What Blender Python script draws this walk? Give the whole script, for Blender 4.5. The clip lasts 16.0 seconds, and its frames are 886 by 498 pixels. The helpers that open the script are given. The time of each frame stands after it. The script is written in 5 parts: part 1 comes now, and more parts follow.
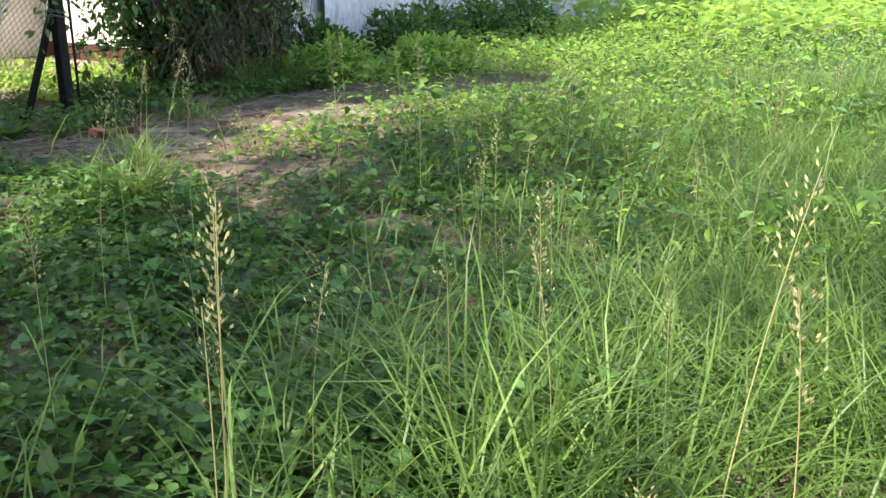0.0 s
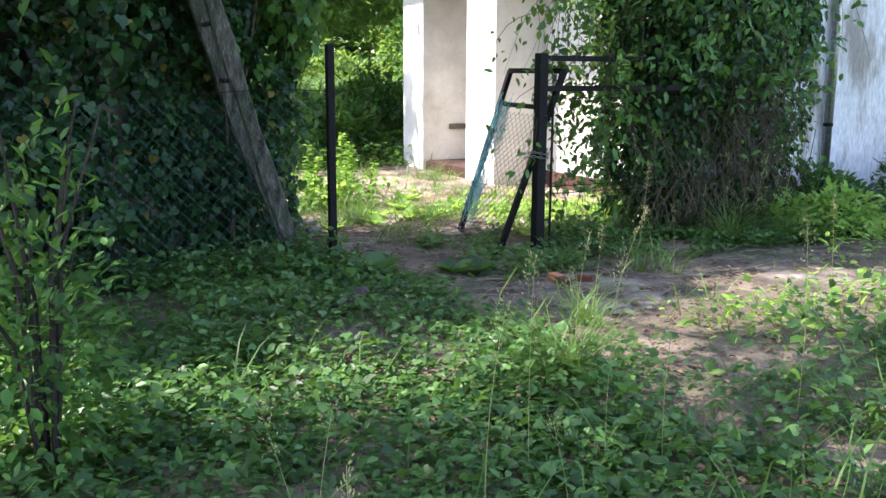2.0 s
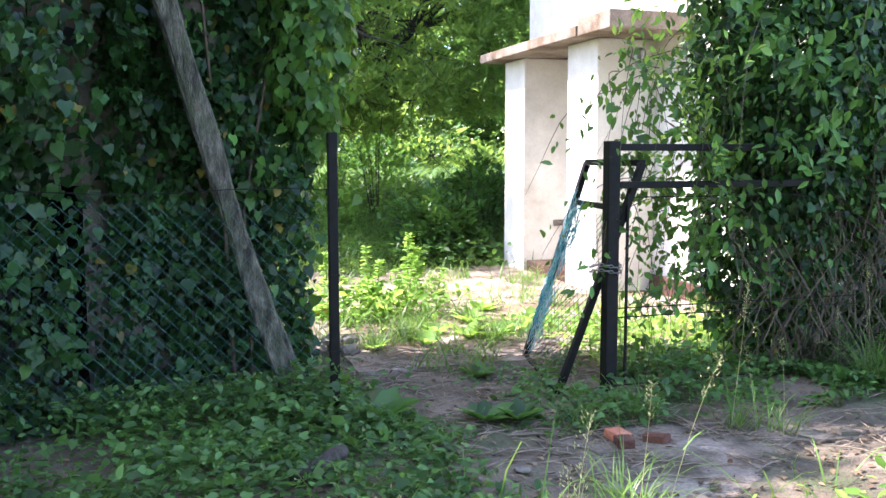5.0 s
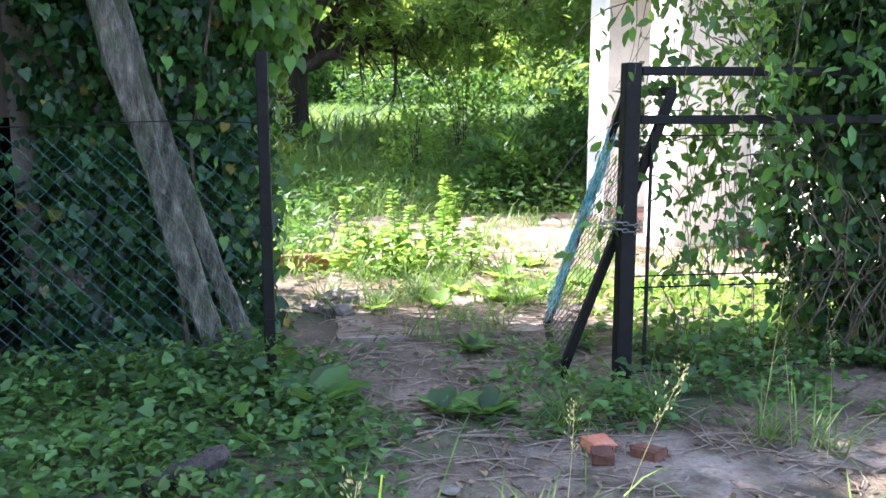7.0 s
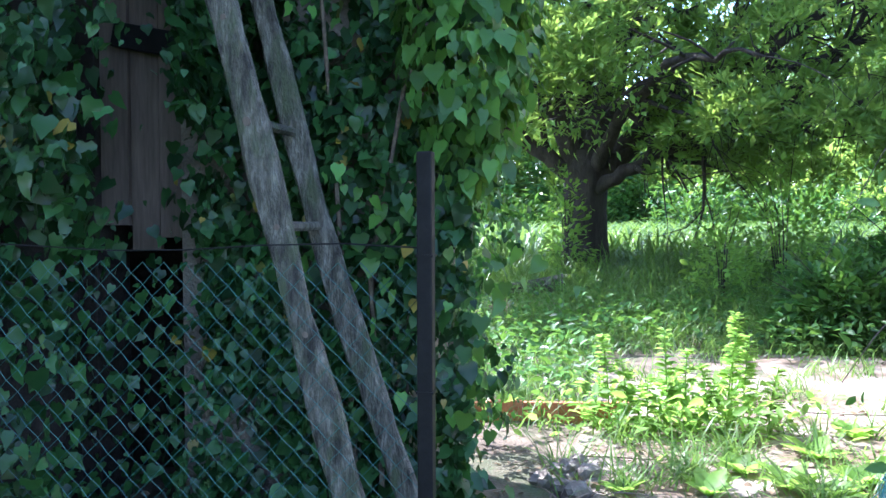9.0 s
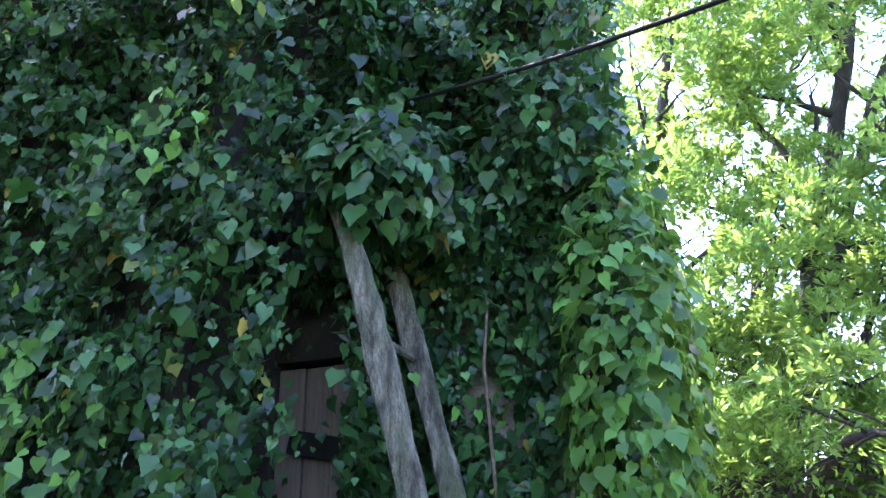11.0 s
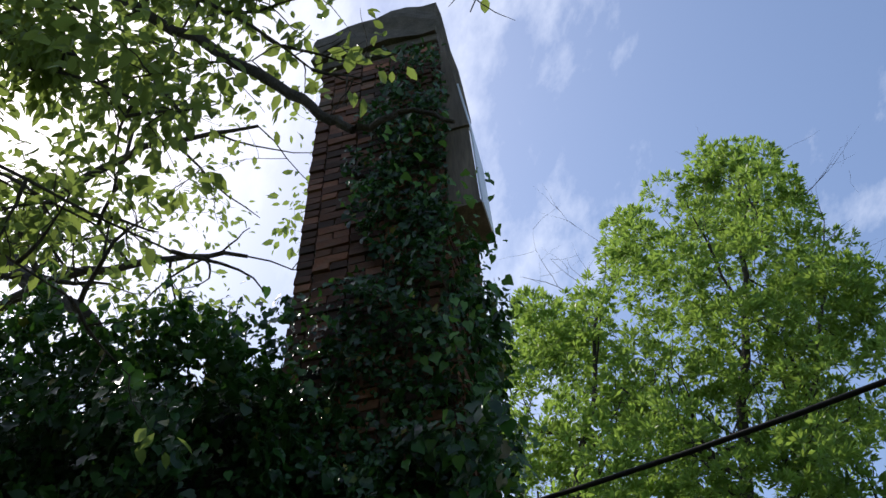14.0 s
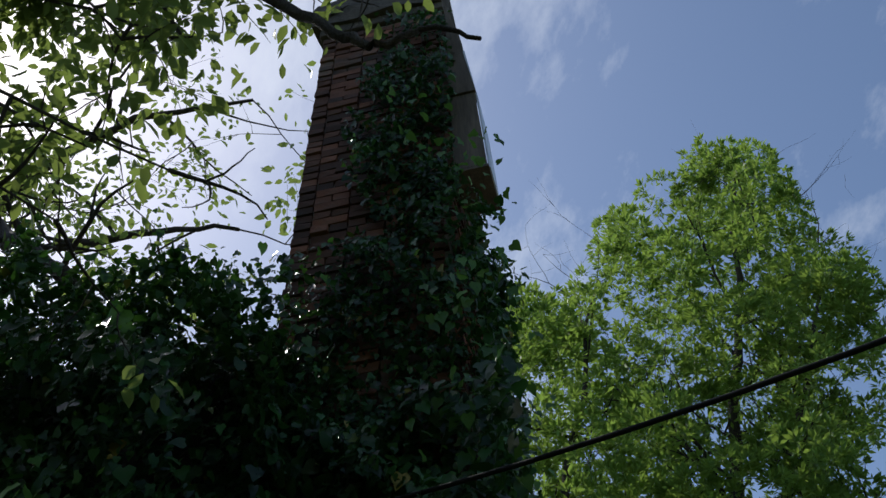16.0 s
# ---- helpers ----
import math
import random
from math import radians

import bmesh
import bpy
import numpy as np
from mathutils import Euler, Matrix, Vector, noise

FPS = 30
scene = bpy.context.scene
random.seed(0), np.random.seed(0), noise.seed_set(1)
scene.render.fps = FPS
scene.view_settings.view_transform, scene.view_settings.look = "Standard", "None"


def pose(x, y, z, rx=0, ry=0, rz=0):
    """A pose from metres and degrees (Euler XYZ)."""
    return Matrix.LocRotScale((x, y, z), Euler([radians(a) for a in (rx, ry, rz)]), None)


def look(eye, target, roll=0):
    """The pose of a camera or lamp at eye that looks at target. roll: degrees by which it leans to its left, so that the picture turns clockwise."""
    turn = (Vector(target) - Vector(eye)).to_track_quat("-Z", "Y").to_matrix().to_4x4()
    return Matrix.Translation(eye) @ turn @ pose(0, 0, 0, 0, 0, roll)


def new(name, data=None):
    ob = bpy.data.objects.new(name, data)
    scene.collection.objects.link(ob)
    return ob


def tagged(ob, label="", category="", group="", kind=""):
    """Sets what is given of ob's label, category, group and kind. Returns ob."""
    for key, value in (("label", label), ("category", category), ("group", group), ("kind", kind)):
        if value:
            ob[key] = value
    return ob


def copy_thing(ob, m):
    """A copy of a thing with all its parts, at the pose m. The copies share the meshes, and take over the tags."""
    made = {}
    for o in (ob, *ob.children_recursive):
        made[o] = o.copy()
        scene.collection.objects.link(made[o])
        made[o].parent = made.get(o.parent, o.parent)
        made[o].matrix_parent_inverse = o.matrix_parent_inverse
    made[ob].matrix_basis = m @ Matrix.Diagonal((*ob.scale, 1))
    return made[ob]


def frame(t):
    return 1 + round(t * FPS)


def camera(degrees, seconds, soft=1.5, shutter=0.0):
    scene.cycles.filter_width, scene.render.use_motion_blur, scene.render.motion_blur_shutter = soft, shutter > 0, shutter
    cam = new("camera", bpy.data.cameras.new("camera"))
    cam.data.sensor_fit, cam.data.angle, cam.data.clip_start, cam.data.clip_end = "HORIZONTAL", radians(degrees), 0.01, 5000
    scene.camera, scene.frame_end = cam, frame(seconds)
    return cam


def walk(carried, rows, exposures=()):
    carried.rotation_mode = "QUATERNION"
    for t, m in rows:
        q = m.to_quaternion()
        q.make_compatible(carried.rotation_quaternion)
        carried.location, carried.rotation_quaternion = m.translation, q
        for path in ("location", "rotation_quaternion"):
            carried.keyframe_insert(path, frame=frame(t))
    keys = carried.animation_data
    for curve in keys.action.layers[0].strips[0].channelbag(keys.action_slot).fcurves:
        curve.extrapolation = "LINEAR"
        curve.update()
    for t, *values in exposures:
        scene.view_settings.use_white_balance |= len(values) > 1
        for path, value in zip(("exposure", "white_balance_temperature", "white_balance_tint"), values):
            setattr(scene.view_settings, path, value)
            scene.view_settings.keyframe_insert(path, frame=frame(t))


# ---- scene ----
cam = camera(52.1, 16.0)
METRES, EYE, TILT, LEAN, TURN = 5.8, 1.33, -18.2, -0.5, 0.0
ROWS = [
    (0.0, 0.0, 0.0, 0.0, -0.0, 0.0, -0.0),
    (0.5, -0.0087, 0.0284, 0.0247, 7.29, 0.76, -2.36),
    (1.0, -0.0001, 0.066, 0.0452, 15.87, 2.65, -4.96),
    (1.5, 0.0119, 0.0874, 0.0614, 24.15, 4.23, -7.48),
    (2.0, 0.0086, 0.1097, 0.0676, 29.75, 4.81, -9.12),
    (2.5, -0.0123, 0.1636, 0.0898, 32.01, 5.56, -9.74),
    (3.0, -0.016, 0.185, 0.1011, 33.02, 6.75, -9.98),
    (3.5, -0.0128, 0.235, 0.1194, 34.09, 8.21, -10.23),
    (4.0, -0.0105, 0.2768, 0.1365, 35.66, 9.53, -10.59),
    (6.5, -0.0351, 0.5648, 0.2043, 45.92, 4.38, -12.98),
    (7.0, -0.0335, 0.618, 0.2287, 48.44, 2.86, -13.51),
    (7.5, -0.0535, 0.6816, 0.2364, 52.94, 1.45, -14.48),
    (8.0, -0.0941, 0.7343, 0.2454, 59.2, 0.35, -15.57),
    (8.5, -0.1614, 0.7835, 0.2709, 64.43, 1.51, -16.3),
    (9.0, -0.1871, 0.8039, 0.2895, 69.3, 4.73, -16.73),
    (9.5, -0.1885, 0.7969, 0.2934, 74.05, 9.5, -17.11),
    (10.0, -0.191, 0.797, 0.2971, 77.43, 14.59, -17.36),
    (12.5, -0.1873, 0.7907, 0.3106, 77.41, 41.91, -16.81),
    (13.0, -0.1872, 0.7905, 0.3114, 76.22, 47.14, -16.49),
    (13.5, -0.1872, 0.7908, 0.3121, 74.91, 51.36, -16.13),
    (14.0, -0.1869, 0.7921, 0.3128, 73.77, 54.83, -15.72),
    (14.5, -0.19, 0.795, 0.3162, 73.04, 57.1, -15.47),
]
# the last steps, towards the chimney
LAST = [
    (15.0, (-1.150, 4.950, 1.628), (-2.307, 5.356, 3.207), -3.2),
    (15.5, (-1.330, 4.900, 1.650), (-2.485, 5.300, 3.232), -2.6),
    (16.0, (-1.500, 4.922, 1.637), (-2.726, 5.343, 3.161), -2.1),
]

EXPOSURES = [
    (0.0, 2.08, 7000, 18), (1.5, 2.25, 6350, 20), (2.5, 2.4, 6250, 23), (4.0, 2.75, 6200, 23), (6.5, 2.95, 6100, 27), (8.0, 3.05, 5950, 27), (9.0, 2.95, 5350, 22), (9.6, 3.8, 5150, 29), (10.2, 3.8, 5050, 32),
    (12.3, 2.6, 6900, 33), (13.0, 1.6, 6900, 31), (13.5, 0.95, 6800, 22), (14.0, 0.4, 6450, 13), (15.0, -0.2, 6200, 10), (16.0, -0.25, 6200, 10),
]
walk(cam, [(t, pose(0, 0, EYE, TILT, LEAN, TURN) @ pose(METRES * x, METRES * y, METRES * z, 90 + pitch, roll, yaw)) for t, x, y, z, yaw, pitch, roll in ROWS] + [(t, look(eye, target, roll)) for t, eye, target, roll in LAST], EXPOSURES)

# The yard's own axes: u runs to the right along the fence from the left gate post, v runs inwards through the gate.
YARD = pose(-4.03, 5.95, 0, 0, 0, 58.5)
rng = np.random.default_rng(7)


def place(u, v, z=0.0):
    return YARD @ Vector((u, v, z))


# ---- world, sun ----
SUN_UV = Vector((-0.62, 0.30, 0.92)).normalized()
sun_dir = (YARD.to_3x3() @ SUN_UV).normalized()
world = bpy.data.worlds.new("world")
scene.world = world
world.use_nodes = True
wn = world.node_tree
wn.nodes.clear()
sky = wn.nodes.new("ShaderNodeTexSky")
sky.sky_type = "NISHITA"
sky.sun_disc = False
sky.sun_elevation = math.asin(sun_dir.z)
sky.sun_rotation = math.atan2(sun_dir.x, sun_dir.y)
sky.dust_density = 1.0
background = wn.nodes.new("ShaderNodeBackground")
background.inputs["Strength"].default_value = 0.15
wout = wn.nodes.new("ShaderNodeOutputWorld")
wco = wn.nodes.new("ShaderNodeTexCoord")
wmap = wn.nodes.new("ShaderNodeMapping")
wmap.inputs["Scale"].default_value = (1.0, 2.2, 1.6)
wmap.inputs["Rotation"].default_value = (0.3, 0.2, 0.9)
wnoise = wn.nodes.new("ShaderNodeTexNoise")
wnoise.inputs["Scale"].default_value, wnoise.inputs["Detail"].default_value, wnoise.inputs["Roughness"].default_value = 2.3, 9.0, 0.62
wramp = wn.nodes.new("ShaderNodeValToRGB")
wramp.color_ramp.elements[0].position, wramp.color_ramp.elements[1].position = 0.52, 0.86
wmix = wn.nodes.new("ShaderNodeMix")
wmix.data_type = "RGBA"
wmix.inputs[7].default_value = (7.0, 7.3, 7.8, 1)
wn.links.new(wco.outputs["Generated"], wmap.inputs["Vector"])
wn.links.new(wmap.outputs[0], wnoise.inputs["Vector"])
wn.links.new(wnoise.outputs["Fac"], wramp.inputs[0])
wn.links.new(wramp.outputs[0], wmix.inputs[0])
wn.links.new(sky.outputs[0], wmix.inputs[6])
wn.links.new(wmix.outputs[2], background.inputs["Color"])
wn.links.new(background.outputs[0], wout.inputs["Surface"])
sun = new("sun", bpy.data.lights.new("sun", "SUN"))
sun.data.energy = 3.1
sun.data.angle = radians(0.53)
sun.data.color = (1.0, 0.95, 0.86)
sun.matrix_world = look((0, 0, 30), Vector((0, 0, 30)) - sun_dir)


# ---- materials ----
def nodes(name):
    m = bpy.data.materials.new(name)
    m.use_nodes = True
    nt = m.node_tree
    nt.nodes.clear()
    out = nt.nodes.new("ShaderNodeOutputMaterial")
    return m, nt, out


def noise_node(nt, scale, detail=4.0, rough=0.55, coords=None):
    n = nt.nodes.new("ShaderNodeTexNoise")
    n.inputs["Scale"].default_value, n.inputs["Detail"].default_value, n.inputs["Roughness"].default_value = scale, detail, rough
    if coords is not None:
        nt.links.new(coords, n.inputs["Vector"])
    return n.outputs["Fac"]


def ramp(nt, fac, stops):
    r = nt.nodes.new("ShaderNodeValToRGB")
    el = r.color_ramp.elements
    while len(el) < len(stops):
        el.new(0.5)
    for e, (p, c) in zip(el, stops):
        e.position, e.color = p, (*c, 1)
    nt.links.new(fac, r.inputs[0])
    return r.outputs[0]


def mixed(nt, a, b, fac, mode="MIX"):
    n = nt.nodes.new("ShaderNodeMix")
    n.data_type, n.blend_type = "RGBA", mode
    for sock, val in ((n.inputs[6], a), (n.inputs[7], b), (n.inputs[0], fac)):
        if isinstance(val, bpy.types.NodeSocket):
            nt.links.new(val, sock)
        elif isinstance(val, tuple):
            sock.default_value = (*val, 1)
        else:
            sock.default_value = val
    return n.outputs[2]


def bumped(nt, height, strength, distance=0.02):
    b = nt.nodes.new("ShaderNodeBump")
    b.inputs["Strength"].default_value, b.inputs["Distance"].default_value = strength, distance
    nt.links.new(height, b.inputs["Height"])
    return b.outputs[0]


def solid(name, stops, scale=6.0, fine=60.0, rough=0.85, metal=0.0, bump=0.4, dist=0.01, stain=None, stain_scale=1.5, stain_at=(0.5, 0.62), stretch=None, grain=0.6, spec=0.5):
    """A surface with colour patches, fine grain, stains and relief."""
    m, nt, out = nodes(name)
    geo = nt.nodes.new("ShaderNodeTexCoord")
    co = geo.outputs["Object"]
    if stretch:
        mp = nt.nodes.new("ShaderNodeMapping")
        mp.inputs["Scale"].default_value = stretch
        nt.links.new(co, mp.inputs["Vector"])
        co = mp.outputs[0]
    c = ramp(nt, noise_node(nt, scale, 6, 0.6, co), stops)
    g = noise_node(nt, fine, 3, 0.6, co)
    c = mixed(nt, c, ramp(nt, g, [(0.3, (0.55, 0.55, 0.55)), (0.7, (1.25, 1.25, 1.25))]), grain, "MULTIPLY")
    if stain:
        f = ramp(nt, noise_node(nt, stain_scale, 7, 0.65, co), [(stain_at[0], (0, 0, 0)), (stain_at[1], (1, 1, 1))])
        c = mixed(nt, c, stain, f)
    b = nt.nodes.new("ShaderNodeBsdfPrincipled")
    nt.links.new(c, b.inputs["Base Color"])
    b.inputs["Roughness"].default_value, b.inputs["Metallic"].default_value = rough, metal
    b.inputs["Specular IOR Level"].default_value = spec
    nt.links.new(bumped(nt, g, bump, dist), b.inputs["Normal"])
    nt.links.new(b.outputs[0], out.inputs[0])
    return m


def leafy(name, dark, light, glow, gloss=0.45, through_it=0.4, yellow=None):
    """A leaf: front colour that varies leaf by leaf, light through the blade, a waxy sheen."""
    m, nt, out = nodes(name)
    geo = nt.nodes.new("ShaderNodeNewGeometry")
    isl = geo.outputs["Random Per Island"]
    stops = [(0.0, dark), (0.75, light), (0.985, tuple(min(1, 1.5 * k) for k in light))]
    c = ramp(nt, isl, stops + ([(0.992, yellow)] if yellow else []))
    patch = ramp(nt, noise_node(nt, 1.3, 3, 0.6, geo.outputs["Position"]), [(0.3, (0.7, 0.75, 0.8)), (0.7, (1.2, 1.15, 1.0))])
    c = mixed(nt, c, patch, 0.7, "MULTIPLY")
    b = nt.nodes.new("ShaderNodeBsdfPrincipled")
    nt.links.new(c, b.inputs["Base Color"])
    b.inputs["Roughness"].default_value = gloss
    b.inputs["Specular IOR Level"].default_value = 0.28
    t = nt.nodes.new("ShaderNodeBsdfTranslucent")
    nt.links.new(mixed(nt, glow, c, 0.25), t.inputs[0])
    mx = nt.nodes.new("ShaderNodeMixShader")
    mx.inputs[0].default_value = through_it
    nt.links.new(b.outputs[0], mx.inputs[1])
    nt.links.new(t.outputs[0], mx.inputs[2])
    nt.links.new(mx.outputs[0], out.inputs[0])
    return m


M_IVY = leafy("ivy_leaf", (0.005, 0.018, 0.007), (0.027, 0.080, 0.022), (0.08, 0.22, 0.025), 0.36, 0.2, (0.20, 0.16, 0.03))
M_SHOOT = leafy("ivy_shoot", (0.016, 0.05, 0.013), (0.07, 0.17, 0.035), (0.20, 0.38, 0.05), 0.4, 0.34)
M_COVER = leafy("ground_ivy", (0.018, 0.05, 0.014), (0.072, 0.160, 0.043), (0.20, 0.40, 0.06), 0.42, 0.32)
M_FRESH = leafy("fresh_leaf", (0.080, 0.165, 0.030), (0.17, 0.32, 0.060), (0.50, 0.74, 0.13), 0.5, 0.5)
M_TREE = leafy("tree_leaf", (0.024, 0.066, 0.018), (0.084, 0.172, 0.042), (0.45, 0.64, 0.10), 0.45, 0.47)
M_WALNUT = leafy("walnut_leaf", (0.04, 0.075, 0.02), (0.085, 0.14, 0.035), (0.34, 0.44, 0.09), 0.45, 0.5)
M_GRASS = leafy("grass_blade", (0.045, 0.10, 0.022), (0.11, 0.20, 0.045), (0.25, 0.40, 0.07), 0.42, 0.38)
M_STRAW = leafy("straw", (0.20, 0.19, 0.08), (0.42, 0.40, 0.20), (0.5, 0.5, 0.25), 0.6, 0.3)
M_LITTER = leafy("dead_leaf", (0.07, 0.045, 0.025), (0.20, 0.14, 0.085), (0.2, 0.14, 0.07), 0.8, 0.1)
M_SOIL = solid("soil", [(0.25, (0.055, 0.040, 0.026)), (0.5, (0.13, 0.098, 0.066)), (0.75, (0.25, 0.195, 0.14))], 2.2, 45, 0.95, 0, 0.8, 0.03, (0.05, 0.07, 0.025), 0.8, (0.48, 0.62))
M_SOIL.name = "earth_and_turf"
_nt = M_SOIL.node_tree
_pr = next(n for n in _nt.nodes if n.type == "BSDF_PRINCIPLED")
_base = _pr.inputs["Base Color"].links[0].from_socket
_tc = _nt.nodes.new("ShaderNodeTexCoord")
_len = _nt.nodes.new("ShaderNodeVectorMath")
_len.operation = "LENGTH"
_nt.links.new(_tc.outputs["Object"], _len.inputs[0])
_far = _nt.nodes.new("ShaderNodeMapRange")
_far.inputs["From Min"].default_value, _far.inputs["From Max"].default_value = 13.0, 22.0
_nt.links.new(_len.outputs["Value"], _far.inputs["Value"])
_turf = ramp(_nt, noise_node(_nt, 0.35, 6, 0.6, _tc.outputs["Object"]), [(0.35, (0.06, 0.11, 0.03)), (0.6, (0.14, 0.20, 0.06)), (0.72, (0.30, 0.27, 0.17))])
_nt.links.new(mixed(_nt, _base, _turf, _far.outputs[0]), _pr.inputs["Base Color"])
M_CONCRETE = solid("yard_concrete", [(0.25, (0.20, 0.155, 0.12)), (0.6, (0.34, 0.28, 0.225)), (0.8, (0.44, 0.38, 0.32))], 2.3, 55, 0.92, 0, 0.7, 0.015, (0.13, 0.09, 0.055), 1.7, (0.40, 0.60))
M_APRON = solid("earthy_concrete", [(0.3, (0.085, 0.064, 0.044)), (0.5, (0.165, 0.130, 0.095)), (0.72, (0.34, 0.295, 0.24))], 1.6, 48, 0.95, 0, 0.9, 0.02, (0.055, 0.045, 0.024), 2.6, (0.45, 0.62))
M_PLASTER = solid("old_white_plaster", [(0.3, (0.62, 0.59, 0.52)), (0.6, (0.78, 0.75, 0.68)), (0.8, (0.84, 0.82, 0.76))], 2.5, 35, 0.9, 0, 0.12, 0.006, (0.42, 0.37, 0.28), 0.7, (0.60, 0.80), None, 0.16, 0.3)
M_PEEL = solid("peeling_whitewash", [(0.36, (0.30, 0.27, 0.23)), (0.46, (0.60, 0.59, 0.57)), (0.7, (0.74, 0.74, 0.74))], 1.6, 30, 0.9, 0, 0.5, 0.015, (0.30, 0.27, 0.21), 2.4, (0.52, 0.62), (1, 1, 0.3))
M_BARK = solid("bark", [(0.3, (0.020, 0.016, 0.012)), (0.6, (0.052, 0.042, 0.033)), (0.8, (0.10, 0.083, 0.066))], 9, 40, 0.95, 0, 1.0, 0.03, None, 1, (0.5, 0.6), (1, 1, 0.25))
M_WOOD = solid("weathered_wood", [(0.36, (0.025, 0.022, 0.016)), (0.48, (0.070, 0.065, 0.048)), (0.62, (0.14, 0.132, 0.102)), (0.78, (0.24, 0.228, 0.185))], 22, 95, 0.92, 0, 1.0, 0.02, (0.055, 0.068, 0.032), 9, (0.50, 0.64), (1, 1, 0.3), 0.8)
M_TWIG = solid("dry_twig", [(0.3, (0.13, 0.10, 0.07)), (0.7, (0.27, 0.215, 0.155))], 14, 70, 0.95, 0, 0.4, 0.002)
M_VINE = solid("vine_bark", [(0.3, (0.05, 0.038, 0.026)), (0.7, (0.15, 0.115, 0.08))], 20, 80, 0.95, 0, 0.5, 0.004)
M_CAP = solid("dark_cement", [(0.3, (0.05, 0.043, 0.035)), (0.7, (0.12, 0.10, 0.08))], 6, 60, 0.95, 0, 0.7, 0.01)
M_DARKWOOD = solid("dark_boards", [(0.3, (0.065, 0.048, 0.036)), (0.7, (0.15, 0.115, 0.085))], 9, 60, 0.85, 0, 0.5, 0.005, None, 1, (0.5, 0.6), (1, 1, 0.1))
M_IRON = solid("black_painted_iron", [(0.3, (0.004, 0.004, 0.004)), (0.7, (0.010, 0.009, 0.009))], 18, 90, 0.6, 0.0, 0.3, 0.003, (0.07, 0.035, 0.02), 9, (0.68, 0.76), None, 0.6, 0.18)
M_STEEL = solid("grey_steel", [(0.3, (0.20, 0.20, 0.20)), (0.7, (0.42, 0.42, 0.41))], 20, 80, 0.4, 0.8, 0.2, 0.002, (0.14, 0.07, 0.04), 12, (0.6, 0.7))
M_BRICK = solid("old_brick", [(0.25, (0.10, 0.05, 0.033)), (0.5, (0.22, 0.10, 0.06)), (0.75, (0.32, 0.16, 0.10))], 3.0, 70, 0.92, 0, 0.7, 0.006, (0.14, 0.11, 0.085), 2.5, (0.52, 0.66))
_nt = M_BRICK.node_tree
_pr = next(n for n in _nt.nodes if n.type == "BSDF_PRINCIPLED")
_base = _pr.inputs["Base Color"].links[0].from_socket
_oi = _nt.nodes.new("ShaderNodeObjectInfo")
_gi = _nt.nodes.new("ShaderNodeNewGeometry")
_add = _nt.nodes.new("ShaderNodeMath")
_add.operation = "ADD"
_nt.links.new(_oi.outputs["Random"], _add.inputs[0])
_nt.links.new(_gi.outputs["Random Per Island"], _add.inputs[1])
_fr = _nt.nodes.new("ShaderNodeMath")
_fr.operation = "FRACT"
_nt.links.new(_add.outputs[0], _fr.inputs[0])
_tone = ramp(_nt, _fr.outputs[0], [(0.0, (0.20, 0.20, 0.20)), (0.4, (0.42, 0.36, 0.33)), (0.75, (0.66, 0.58, 0.54)), (1.0, (1.1, 0.9, 0.8))])
_nt.links.new(mixed(_nt, _base, _tone, 1.0, "MULTIPLY"), _pr.inputs["Base Color"])
# Wall colour is near-black, standing in for shade in the ivy gaps.
M_GAPSHADE = solid("gap_shade_render", [(0.3, (0.012, 0.010, 0.009)), (0.7, (0.040, 0.032, 0.026))], 5, 60, 0.95, 0, 0.7, 0.008, None, 1, (0.5, 0.6), None, 0.6, 0.2)
M_MORTAR = solid("mortar", [(0.3, (0.09, 0.075, 0.06)), (0.7, (0.22, 0.19, 0.155))], 5, 70, 0.95, 0, 0.7, 0.008)


# ---- builders ----
def mesh_object(name, verts, faces, mat, parent=None, label="", m=None, smooth=False):
    me = bpy.data.meshes.new(name)
    me.from_pydata(verts, [], faces)
    me.materials.append(mat)
    if smooth:
        me.shade_smooth()
    ob = new(name, me)
    if parent is not None:
        ob.parent = parent
    if m is not None:
        ob.matrix_basis = m
    if label:
        ob["label"] = label
    return ob


def part(name, bm, mat, parent, label="", smooth=False):
    me = bpy.data.meshes.new(name)
    bm.normal_update()
    bm.to_mesh(me)
    bm.free()
    me.materials.append(mat)
    if smooth:
        me.shade_smooth()
    ob = new(name, me)
    ob.parent = parent
    if label:
        ob["label"] = label
    return ob


def thing(name, u, v, z, label, category, group="", kind="", turn=0.0):
    ob = new(name)
    ob.empty_display_size = 0.2
    ob.matrix_basis = YARD @ pose(u, v, z, 0, 0, turn)
    return tagged(ob, label, category, group, kind)


def box(bm, x0, x1, y0, y1, z0, z1, m=None, bevel=0.0):
    r = bmesh.ops.create_cube(bm, size=1.0)
    vs = r["verts"]
    for p in vs:
        p.co = Vector((x0 + (p.co.x + 0.5) * (x1 - x0), y0 + (p.co.y + 0.5) * (y1 - y0), z0 + (p.co.z + 0.5) * (z1 - z0)))
    if bevel:
        es = list({e for p in vs for e in p.link_edges})
        r = bmesh.ops.bevel(bm, geom=es, offset=bevel, segments=2, affect="EDGES", profile=0.6)
        vs = list({p for f in r["faces"] for p in f.verts} | {p for p in vs if p.is_valid})
    if m is not None:
        bmesh.ops.transform(bm, matrix=m, verts=vs)
    return vs


